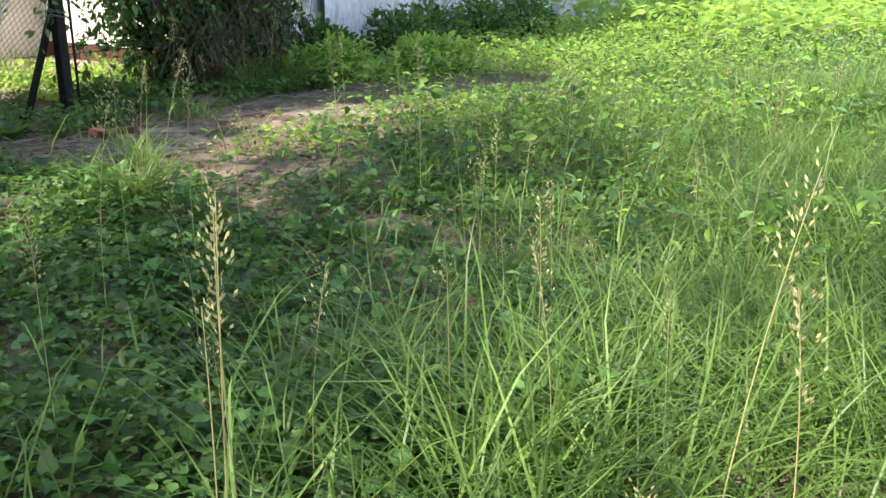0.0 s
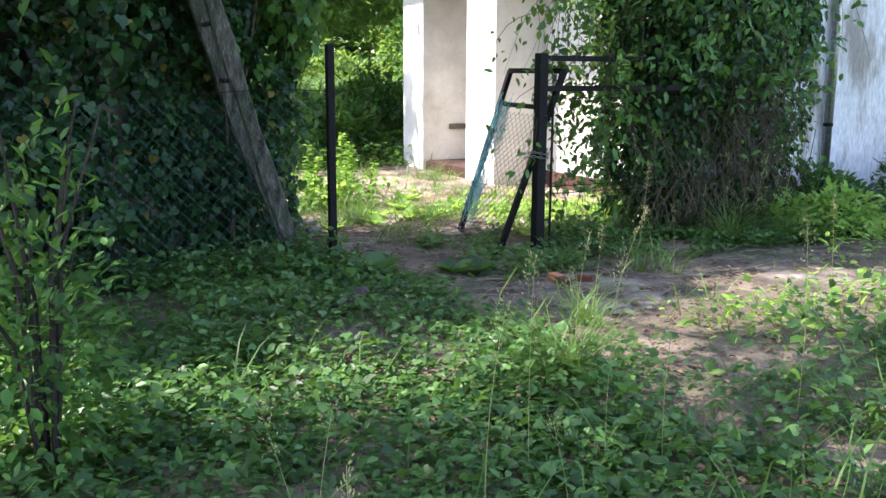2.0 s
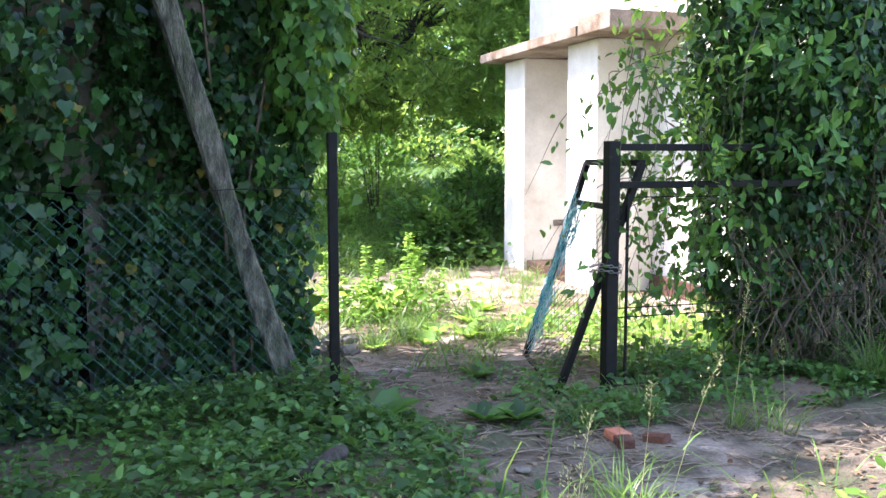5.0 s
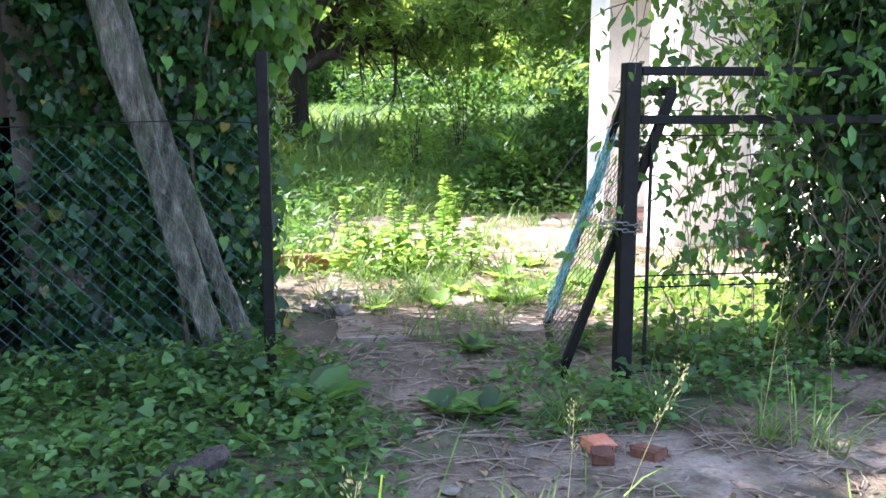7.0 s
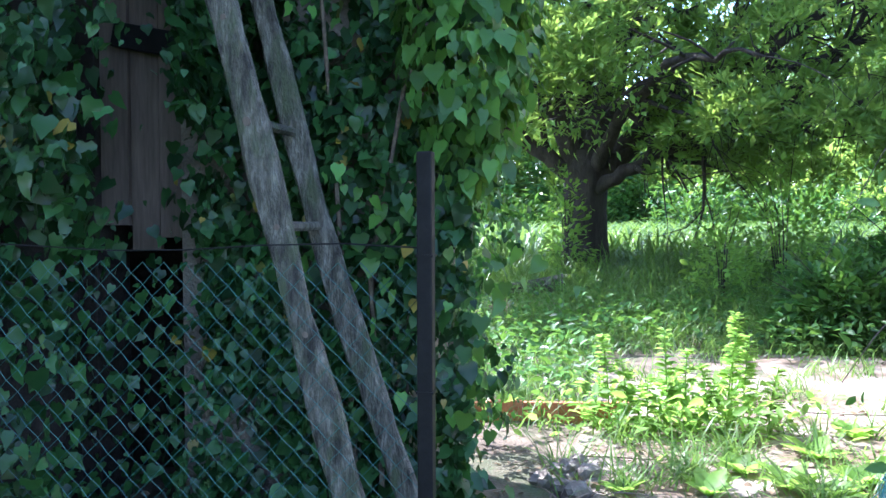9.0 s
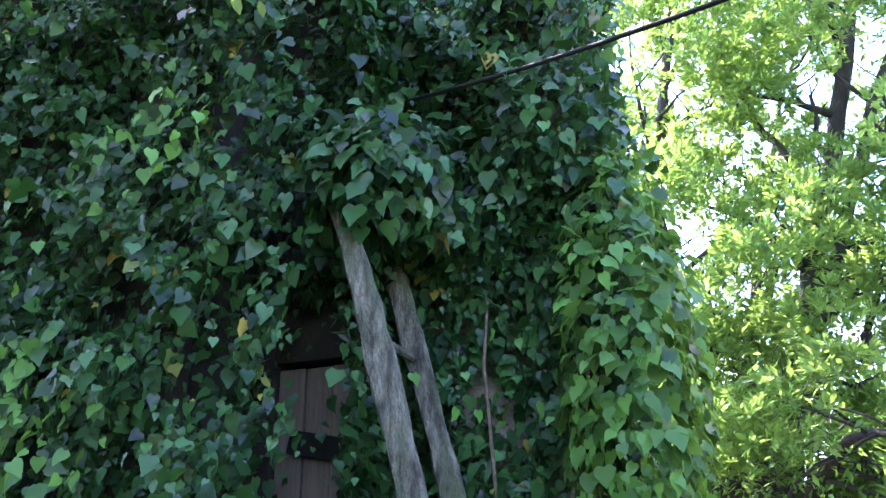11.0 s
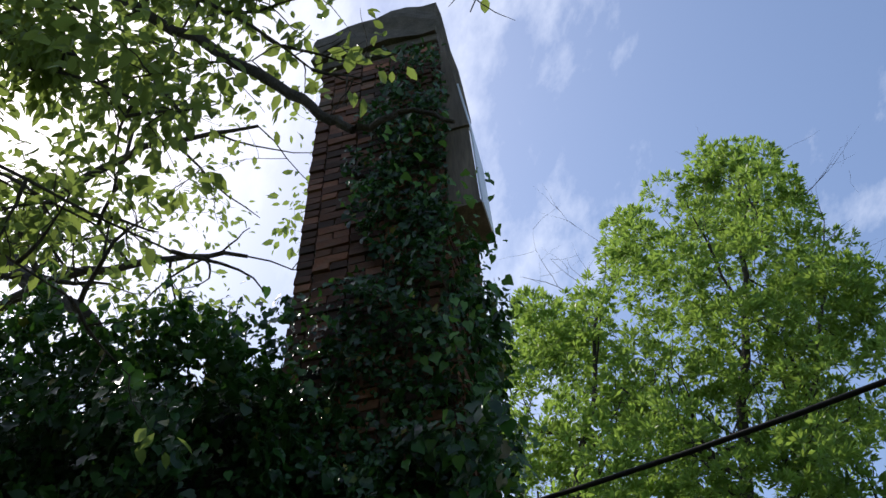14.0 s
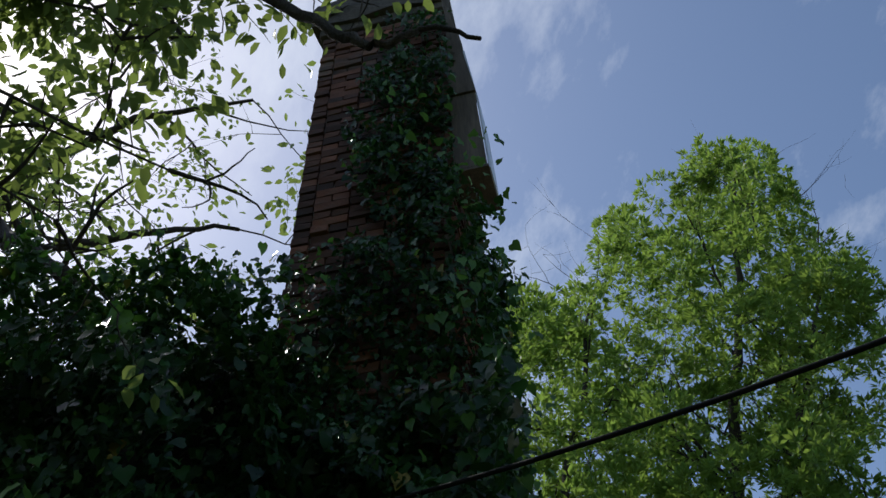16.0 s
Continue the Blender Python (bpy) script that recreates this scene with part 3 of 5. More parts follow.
def build_leaf_gate():
    """The open gate leaf, off its hinges, tilted against the post."""
    g = thing("gate_leaf", 1.51, 0.14, 0.0, "black iron gate leaf with torn wire mesh leaning on its post", "gate")
    nb, nt = Vector((0, 0, 0.0)), Vector((0.51, -0.14, 1.5))
    fb, ft = Vector((0.21, 1.06, 0.0)), Vector((0.64, 0.90, 1.5))
    for name, a, b in (("stile", nb, nt), ("stile", fb, ft), ("top_rail", nt, ft), ("bottom_rail", nb, fb)):
        bm = bmesh.new()
        bar(bm, a, b, 0.045)
        part(name, bm, M_IRON, g)
    bm = bmesh.new()
    bar(bm, nb.lerp(nt, 0.80), fb.lerp(ft, 0.80), 0.04)
    part("middle_rail", bm, M_IRON, g)


build_leaf_gate()


def ladder_rail(v0, wide, seed):
    """A split plank on edge: uneven width, worn arrises, a slight bow."""
    r = np.random.default_rng(seed)
    vs, fs = [], []
    n = 34
    for k in range(n):
        z = -0.15 + 3.4 * k / (n - 1)
        u = -0.29 * z - 0.01 * math.sin(2 * z) + 0.07 * (v0 > 0.1) * max(0.0, 1.4 - z)
        w = 0.5 * wide * (1 - 0.10 * k / n) + 0.005 * math.sin(7 * z + seed) + 0.004 * r.normal()
        t = 0.024 + 0.003 * r.normal()
        e = w * (0.80 + 0.05 * r.normal())
        for a, b in ((-w, -0.4 * t), (-e, -t), (e, -t - 0.002 * r.random()), (w, -0.4 * t), (w + 0.004 * r.normal(), 0.5 * t), (e, t), (-e, t), (-w, 0.5 * t)):
            vs.append((u + 0.96 * a, v0 + 0.05 * z + b, z + 0.28 * a))
    for k in range(n - 1):
        for j in range(8):
            fs.append((8 * k + j, 8 * k + (j + 1) % 8, 8 * k + 8 + (j + 1) % 8, 8 * k + 8 + j))
    fs += [tuple(range(7, -1, -1)), tuple(range(8 * n - 8, 8 * n))]
    return vs, fs


def build_ladder():
    lad = thing("ladder", -0.2, 0.12, 0.0, "grey weathered homemade wooden ladder with missing rungs by the shed", "ladder")
    for v0, wide in ((0.0, 0.125), (0.46, 0.115)):
        v, f = ladder_rail(v0, wide, int(10 * v0) + 3)
        mesh_object("rail", v, f, M_WOOD, lad)
    for k, z in enumerate(RUNGS):
        v, f = tube([Vector((-0.29 * z, 0.05 * z - 0.02 + w * 0.5, z)) for w in (0.05, 0.33, 0.66, 1)], [0.017, 0.021, 0.020, 0.018], 7, 0.25, k)
        mesh_object("rung", v, f, M_WOOD, lad)
    # Solid dark plugs imitate the shade inside the empty rung holes.
    for k, z in enumerate(HOLES):
        v, f = tube([Vector((-0.29 * z + 0.01 * math.sin(9 * z), 0.05 * z - 0.0275 + d, z)) for d in (0.0, 0.004, 0.02)], [0.012 + 0.006 * (k % 3 == 2), 0.012 + 0.006 * (k % 3 == 2), 0.012], 8, 0.3, k)
        mesh_object("hole_plug", v, f, M_DARKWOOD, lad, "dark plug drawn for the shade in an empty rung hole")


RUNGS = (1.82, 2.62, 1.42)
HOLES = (1.02, 1.42, 1.82, 2.22, 2.44, 2.62, 2.80)
build_ladder()


def build_fence():
    f = thing("wire_fence", 0, 0, 0, "green chain-link fence with vines growing through it", "fence")
    verts, faces = [], []
    pitch, w, h = 0.042, 4.2, 1.34
    zig = []
    rows = int(h / pitch)
    for i in range(int(w / pitch)):
        pts = []
        for j in range(rows + 1):
            x = -0.03 - i * pitch - pitch * ((j + i) % 2)
            pts.append((x, 0.004 * (1 if j % 2 else -1) + 0.025 * math.sin(1.7 * x + j * 0.09), j * pitch + 0.01 * math.sin(2.1 * x)))
        zig.append(tube(pts, [0.0015] * len(pts), 3))
    v, fc = joined(zig)
    tagged(mesh_object("mesh", v, fc, M_GREENWIRE, f), "", "", "", "stuff")
    v, fc = tube([(-k * 0.3, 0.01 * math.sin(k), 1.35 + 0.015 * math.sin(1.3 * k)) for k in range(15)], [0.003] * 15, 5)
    mesh_object("wire", v, fc, M_IRON, f)


M_GREENWIRE = solid("green_wire", [(0.3, (0.012, 0.065, 0.055)), (0.7, (0.028, 0.12, 0.10))], 10, 60, 0.45, 0, 0.1, 0.001)
build_fence()


# ---- ivy ----
def patch_leaves(origin, a, b, n, count, thick, size, seed, mask=None, shape=IVY, bulge=0.25):
    """Leaves over a patch spanned by a and b with outward normal n; the layer swells and thins unevenly."""
    r = np.random.default_rng(seed)
    o, a, b, n = (np.array(x, float) for x in (origin, a, b, n))
    s, t = r.random(count), r.random(count)
    la, lb = np.linalg.norm(a), np.linalg.norm(b)
    if mask is not None:
        keep = mask(s, t, r.random(count))
        s, t = s[keep], t[keep]
    k = len(s)
    swell = bulge * (0.5 + 0.5 * fbm(s * la, t * lb, 2.2, seed)) + 0.35 * bulge * fbm(s * la, t * lb, 6.0, seed + 1)
    hollow = 0.5 + 0.5 * fbm(s * la, t * lb, 4.1, seed + 3) + 0.35 * fbm(s * la, t * lb, 9.0, seed + 4)
    depth = np.maximum(0.01, (swell + thick * (1 - r.random(k) ** 1.3)) * np.clip(0.2 + 1.2 * hollow, 0.1, 1.5))
    full = r.random(k) < np.clip(0.10 + 1.35 * hollow, 0.05, 1)
    s, t, depth = s[full], t[full], depth[full]
    k = len(s)
    at = o + s[:, None] * a + t[:, None] * b + depth[:, None] * n + r.normal(size=(k, 3)) * 0.025
    along = np.array([0, 0, -1.0]) + 0.55 * r.normal(size=(k, 3)) + 0.35 * n
    face = n + np.array([0, 0, 0.75]) + 0.7 * r.normal(size=(k, 3))
    return scatter(shape, at, along, face, size * (0.30 + 0.70 * r.random(k) ** 1.5))


def build_shed_ivy():
    def gap2(s, t, q):
        u, z = -1.25 + 1.25 * s, 3.6 * t
        return q > 0.97 * np.exp(-(((u + 1.55) / 0.24) ** 4) - (((z - 2.15) / 1.15) ** 4))

    base = thing("ivy", 0, 0, 0, "dense dark green ivy smothering the outbuilding", "ivy")

    def gap(s, t, q):  # thin around the door
        u, z = -7.0 + 6.0 * s, 0.0 + 6.1 * t
        hole = np.exp(-(((u + 1.55) / 0.24) ** 4) - (((z - 2.15) / 1.15) ** 4))
        return q > hole * 0.97

    sets = [patch_leaves((-7.0, 0.93, 0.0), (6.0, 0, 0), (0, 0, 6.0), (0, -1, 0), 24000, 0.18, 0.092, 3, gap)]
    sets.append(patch_leaves((-1.25, 0.93, 0.0), (1.25, 0, 0), (0, 0, 3.6), (0, -1, 0), 11000, 0.07, 0.10, 31, gap2, IVY, 0.12))
    leaf_object("foliage", sets, M_IVY, base)
    rs = np.random.default_rng(76)
    for a in rs.random(14):
        p = -6.5 + 6.2 * a
        if -2.3 < p < -0.8:
            p -= 1.6
        v, f = tube([(p, 0.86, 0.0), (p + 0.1 * rs.normal(), 0.80, 1.2), (p + 0.15 * rs.normal(), 0.82, 2.6), (p + 0.2 * rs.normal(), 0.86, 4.0)], [0.016, 0.013, 0.009, 0.005], 5, 0.3, int(99 * a))
        mesh_object("vine", v, f, M_VINE, base)
    # the swollen front mass that has grown out through the fence
    mass = thing("ivy", -1.2, 0.3, 0, "bulging ivy thicket hanging out through the fence", "ivy")
    o = lambda s_, t_, q: q < 1.0 - 0.75 * (s_ > 0.97) - 0.55 * ((t_ < 0.28) & (s_ > 0.86))
    sets = [patch_leaves((-5.8, 0.12, 0.0), (5.75, 0, 0), (0, 0, 4.75), (0, -1, 0), 62000, 0.26, 0.098, 4, o, IVY, 0.40)]
    sets.append(patch_leaves((-0.05, 0.12, 1.9), (0, 0.5, 0), (0, 0, 2.9), (1, 0, 0), 2600, 0.10, 0.10, 14, None, IVY, 0.12))
    sets.append(patch_leaves((-5.8, 0.12, 4.4), (5.3, 0, 0), (0, 0, 2.3), (0, -1, 0), 20000, 0.26, 0.088, 6, lambda s_, t_, q: t_ < 1.0 - 0.78 * s_ ** 0.8, IVY, 0.30))
    sets.append(patch_leaves((-5.8, -0.25, 6.45), (5.8, 0, -1.75), (0, 1.0, 0.1), (0, 0, 1), 15000, 0.30, 0.085, 5, None, IVY, 0.55))
    rs = np.random.default_rng(79)
    k = 900
    d = rs.normal(size=(k, 3))
    d /= np.linalg.norm(d, axis=1)[:, None]
    at = np.array([0.18, 0.12, 3.42]) + d * (0.6 + 0.5 * rs.random(k))[:, None] * np.array([0.36, 0.36, 0.34])
    sets.append(scatter(IVY, at, np.array([0, 0, -1.0]) + 0.5 * d + 0.4 * rs.normal(size=(k, 3)), d + np.array([0, -0.3, 0.5]) + 0.4 * rs.normal(size=(k, 3)), 0.10 * (0.5 + 0.6 * rs.random(k))))
    leaf_object("foliage", sets, M_IVY, mass)
    # Hanging sprays whose lighter green paints in the light they catch.
    shoots = []
    rs = np.random.default_rng(77)
    for _ in range(78):
        s_, z_ = rs.random() ** 0.8, 0.4 + 4.4 * rs.random() ** 1.9
        c = np.array([-3.4 + 3.35 * s_, -0.32 - 0.12 * rs.random(), z_])
        if c[0] > -0.75 and z_ < 3.0:
            c[0] -= 0.9
        n = rs.integers(9, 22)
        drop = rs.random(n)
        at = c + np.stack([0.16 * rs.normal(size=n) * (0.4 + drop), -0.10 - 0.12 * rs.random(n) + 0.08 * drop, -0.45 * drop], 1)
        shoots.append(scatter(IVY, at, np.array([0, -0.25, -1.0]) + 0.4 * rs.normal(size=(n, 3)), np.array([0.1, -0.8, 0.75]) + 0.6 * rs.normal(size=(n, 3)), 0.082 * (0.5 + 0.6 * rs.random(n))))
    tagged(leaf_object("lit_sprays", shoots, M_SHOOT, mass, None, "hanging sprays of ivy, coloured lighter green as if lit"), "", "", "", "stuff")
    v, f = joined([tube([(-5.8 + 5.7 * a, 0.15, 0.0), (-5.8 + 5.7 * a + 0.2 * rs.normal(), 0.2, 1.6), (-5.8 + 5.7 * a + 0.3 * rs.normal(), 0.15, 3.2)], [0.014, 0.011, 0.006], 5, 0.3, int(99 * a)) for a in rs.random(36) if a < 0.7])
    tagged(mesh_object("vines", v, f, M_BARK, mass), "", "", "", "stuff")
    chim = thing("ivy", CH[1], CH[2], 3, "ivy climbing the brick chimney shaft", "ivy")
    u0, u1, v0, v1, top = CH

    def front(s, t, q):
        z = 3.0 + 6.2 * t
        edge = np.where(z < 5.35, -0.1, 0.47 + 0.05 * np.sin(3.1 * z) + 0.03 * (z - 6) + 0.05 * np.sin(9 * z))
        return (s > edge + 0.05 * (q - 0.5)) & (q < 1.25 - 0.9 * np.clip((z - 7.9) / 1.2, 0, 1))

    sets = [patch_leaves((u0 - u1 - 0.25, 0, 0), (u1 - u0 + 0.3, 0, 0), (0, 0, 6.2), (0, -1, 0), 21000, 0.11, 0.074, 8, front, IVY, 0.16)]
    sets.append(patch_leaves((0.0, -0.1, 0), (0, 1.2, 0), (0, 0, 3.75), (1, 0, 0), 8000, 0.10, 0.085, 9, lambda s, t, q: q > t * 0.5, IVY, 0.16))
    sets.append(patch_leaves((-0.25, -0.1, -3), (0, 1.9, 0), (0, 0, 3.6), (1, 0, 0), 5000, 0.25, 0.10, 10, None, IVY, 0.32))
    sets.append(patch_leaves((-0.8, 0.0, 0.1), (1.15, 0, 0), (0, 0, 1.6), (0, -1, 0), 3200, 0.2, 0.10, 11, None, IVY, 0.3))
    k = 1700
    d = np.random.default_rng(12).normal(size=(k, 3))
    d /= np.linalg.norm(d, axis=1)[:, None]
    rs = np.random.default_rng(13)
    at = np.array([0.30, -0.15, -0.45]) + d * (0.75 + 0.35 * rs.random(k))[:, None] * np.array([0.30, 0.35, 0.95])
    # The brighter leaf material here replaces light falling on the corner ivy.
    corner = [scatter(IVY, at, np.array([0, 0, -1.0]) + 0.5 * d + 0.4 * rs.normal(size=(k, 3)), d + np.array([0, 0, 0.5]) + 0.4 * rs.normal(size=(k, 3)), 0.088 * (0.5 + 0.6 * rs.random(k)))]
    tagged(leaf_object("corner_growth", corner, M_SHOOT, chim, None, "ivy hanging round the corner, coloured lighter green as if lit"), "", "", "", "stuff")
    leaf_object("foliage", sets, M_IVY, chim)
    rs = np.random.default_rng(78)
    # Sprays on the chimney, likewise given a lit, lighter green.
    shoots = []
    for _ in range(60):
        z_ = -2.2 + 7.2 * rs.random()
        c = np.array([-0.25 + 0.55 * rs.random() * (z_ < 4), -0.25, z_]) if rs.random() < 0.5 else np.array([0.08, 0.5 * rs.random(), min(z_, 3.3)])
        n = rs.integers(8, 18)
        drop = rs.random(n)
        at = c + np.stack([0.14 * rs.normal(size=n), 0.10 * rs.normal(size=n), -0.4 * drop], 1)
        shoots.append(scatter(IVY, at, np.array([0.1, -0.2, -1.0]) + 0.4 * rs.normal(size=(n, 3)), np.array([0.5, -0.7, 0.75]) + 0.6 * rs.normal(size=(n, 3)), 0.074 * (0.6 + 0.6 * rs.random(n))))
    tagged(leaf_object("lit_sprays", shoots, M_SHOOT, chim, None, "hanging sprays of ivy, coloured lighter green as if lit"), "", "", "", "stuff")


build_shed_ivy()


def bush_extras(b):
    """Shoots on the gate side, pale as if lit, and bare brown vines low down."""
    rs = np.random.default_rng(23)
    shoots = []
    for _ in range(120):
        a, z = rs.random(), 0.3 + 3.6 * rs.random() ** 0.8
        c = np.array([-0.72 + 0.6 * a, -0.1 - 0.65 * a + 0.25 * rs.normal(), z]) if rs.random() < 0.6 else np.array([-0.2 + 2.2 * a, -0.7 + 0.25 * a, 1.2 + 2.8 * rs.random()])
        n = rs.integers(7, 16)
        w = rs.normal(size=3) * np.array([0.7, 0.5, 0.35])
        w += np.array([-0.2 * (c[0] < -0.2), -0.2, 0])
        at = c + np.linspace(0, 0.5, n)[:, None] * w + 0.045 * rs.normal(size=(n, 3))
        shoots.append(scatter(OVAL, at, np.array([0, 0, -0.6]) + 0.6 * rs.normal(size=(n, 3)), np.array([-0.2, -0.6, 0.8]) + 0.4 * rs.normal(size=(n, 3)), 0.095 * (0.6 + 0.6 * rs.random(n))))
    strands = []
    for q in range(104):
        a = rs.random()
        c = np.array([-1.28 + 0.95 * a, -0.12 + 0.3 * rs.normal() * a, 0.5 + 2.0 * rs.random()]) if q < 76 else np.array([-0.2 + 2.0 * a, -0.72 + 0.3 * a, 1.2 + 2.0 * rs.random()])
        w = np.array([0.3 * rs.normal() - 0.1, 0.15 * rs.normal() - 0.05, -0.45 - 0.5 * rs.random()])
        t = np.linspace(0, 1, 8)
        line = c + t[:, None] * w + np.stack([0.06 * np.sin(4 * t + q), 0.04 * np.sin(5 * t), 0.18 * np.sin(3.1 * t)], 1)
        line[:, 2] = np.maximum(line[:, 2], 0.03)
        strands.append(tube(line, list(np.linspace(0.004, 0.0015, 8)), 4))
        n = rs.integers(10, 20)
        at = line[rs.integers(0, 8, n)] + 0.05 * rs.normal(size=(n, 3))
        shoots.append(scatter(OVAL, at, np.array([0, 0, -0.6]) + 0.7 * rs.normal(size=(n, 3)), np.array([-0.2, -0.7, 0.6]) + 0.45 * rs.normal(size=(n, 3)), 0.085 * (0.5 + 0.7 * rs.random(n))))
    v, f = joined(strands)
    tagged(mesh_object("hanging_vines", v, f, M_VINE, b, "thin brown hanging vine stems"), "", "", "", "stuff")
    tagged(leaf_object("lit_sprays", shoots, M_SHOOT, b, None, "arching shoots, coloured pale green as if lit"), "", "", "", "stuff")
    # The yellow-green leaf colour stands in for sunlight on these shoots.
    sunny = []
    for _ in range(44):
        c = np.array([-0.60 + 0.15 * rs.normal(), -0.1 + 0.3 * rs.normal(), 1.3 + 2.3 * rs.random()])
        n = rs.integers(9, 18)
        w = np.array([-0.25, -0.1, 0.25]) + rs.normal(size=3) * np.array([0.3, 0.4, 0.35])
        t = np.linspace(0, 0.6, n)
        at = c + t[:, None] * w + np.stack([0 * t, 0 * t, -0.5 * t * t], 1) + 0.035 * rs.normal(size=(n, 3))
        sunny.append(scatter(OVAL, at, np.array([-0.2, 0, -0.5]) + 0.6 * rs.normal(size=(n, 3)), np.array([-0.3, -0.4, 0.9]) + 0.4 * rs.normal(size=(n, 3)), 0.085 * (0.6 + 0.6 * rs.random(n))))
    tagged(leaf_object("sunlit_growth", sunny, M_FRESH, b, None, "arching shoots, coloured yellow-green as if sunlit"), "", "", "", "stuff")
    chunks = []
    for k in range(110):
        u0 = -0.3 + 2.0 * rs.random()
        p = [(u0 + 0.1 * rs.normal(), -0.25 + 0.35 * rs.random(), -0.02)]
        for q in range(5):
            p.append((u0 + 0.12 * rs.normal(), -0.42 + 0.4 * rs.random() + 0.04 * q, 0.25 + 0.32 * q + 0.1 * rs.random()))
        chunks.append(tube(p, [0.006, 0.005, 0.0045, 0.004, 0.0035, 0.002], 4, 0.2, k))
    v, f = joined(chunks)
    tagged(mesh_object("vines", v, f, M_VINE, b, "bare grey-brown vine stems"), "", "", "", "stuff")


def build_corner_bush():
    b = thing("ivy_bush", 3.2, 0.3, 0.0, "big rounded ivy bush swallowing fence and house corner", "bush")
    r = np.random.default_rng(21)
    sets, lighter = [], []
    for cu, cv, cz, ru, rv, rz, n in ((0.22, 0.05, 2.5, 0.8, 0.65, 1.45, 8000), (0.9, 0.35, 2.5, 1.0, 0.8, 1.7, 9000), (1.6, 0.4, 2.6, 0.8, 0.6, 1.4, 5000), (0.15, 0.2, 1.1, 0.55, 0.5, 1.1, 3500), (1.1, 0.45, 0.9, 1.0, 0.5, 1.0, 4500), (2.0, 0.55, 1.6, 0.6, 0.4, 1.6, 3000), (0.2, 0.1, 3.6, 0.9, 0.6, 0.7, 3500)):
        n = int(1.75 * n)
        d = r.normal(size=(n, 3))
        d /= np.linalg.norm(d, axis=1)[:, None]
        rad = 1.0 - 0.34 * r.random(n) ** 1.5 + 0.12 * fbm(3 * d[:, 0] + 2 * d[:, 2], 3 * d[:, 1] - d[:, 2], 1.6, cu)
        at = np.array([cu, cv, cz]) + d * rad[:, None] * np.array([ru, rv, rz])
        keep = at[:, 2] > 0.02
        at, d = at[keep], d[keep]
        k = len(at)
        along = np.array([0, 0, -0.8]) + 0.5 * d + 0.5 * r.normal(size=(k, 3))
        face = d + np.array([0, 0, 0.4]) + 0.45 * r.normal(size=(k, 3))
        # Part of the leaves get a brighter green to imitate light on the bush.
        lit = r.random(k) < 0.35 + 0.3 * fbm(at[:, 0], at[:, 2], 2.0, 4)
        size = 0.074 * (0.35 + 0.9 * r.random(k) ** 1.4)
        sets.append(scatter(IVY, at[~lit], along[~lit], face[~lit], size[~lit]))
        lighter.append(scatter(OVAL, at[lit], along[lit], face[lit], size[lit]))
    leaf_object("foliage", sets, M_IVY, b)
    tagged(leaf_object("lit_foliage", lighter, M_SHOOT, b, None, "ivy leaves coloured lighter as if lit"), "", "", "", "stuff")
    bush_extras(b)


build_corner_bush()


# ---- trees ----
def grow(rs, p, d, length, r, depth, tubes, tips, spread=0.7, lift=0.1, kids=3, sides=7):
    """A wandering limb with side limbs; tubes gets (points, radii), tips the twig ends."""
    p, d = np.array(p, float), np.array(d, float)
    d /= np.linalg.norm(d)
    n = 6
    pts, rad = [p.copy()], [r]
    for i in range(n):
        d = d + rs.normal(size=3) * 0.16 + np.array([0, 0, lift * 0.25])
        d /= np.linalg.norm(d)
        p = p + d * length / n
        pts.append(p.copy())
        rad.append(r * (1 - 0.72 * (i + 1) / n))
    tubes.append((pts, rad, max(3, sides)))
    if depth == 0:
        tips.extend(pts[2:])
        return
    for k in range(kids):
        i = rs.integers(2, n + 1)
        side = rs.normal(size=3)
        q = d * (1 - spread) + side / np.linalg.norm(side) * spread + np.array([0, 0, lift])
        grow(rs, pts[i], q, length * (0.5 + 0.25 * rs.random()), max(0.004, rad[i] * 0.75), depth - 1, tubes, tips, spread, lift, kids, sides - 2)
    if depth <= 1:
        tips.extend(pts[4:])


def limb(rs, ways, r0, r1, tubes, tips, depth=2, every=1, length=1.6, lift=0.1, kids=3, skip=1):
    """A main limb through given places, with side limbs along it."""
    w = np.array(ways, float)
    t = np.linspace(0, len(w) - 1, 5 * (len(w) - 1) + 1)
    pts = np.stack([np.interp(t, np.arange(len(w)), w[:, k]) for k in range(3)], 1)
    for _ in range(2):
        pts[1:-1] = (pts[:-2] + 2 * pts[1:-1] + pts[2:]) / 4
    pts[1:-1] += rs.normal(size=pts[1:-1].shape) * 0.25 * r0
    rad = np.linspace(r0, r1, len(pts))
    tubes.append((list(pts), list(rad), 9))
    for i in range(skip, len(pts), every):
        side = rs.normal(size=3)
        q = side / np.linalg.norm(side) + np.array([0, 0, lift]) + 0.5 * (pts[i] - pts[i - 1]) / (np.linalg.norm(pts[i] - pts[i - 1]) + 1e-6)
        grow(rs, pts[i], q, length * (0.7 + 0.6 * rs.random()), max(0.01, rad[i] * 0.5), depth - 1, tubes, tips, 0.7, lift, kids, 6)


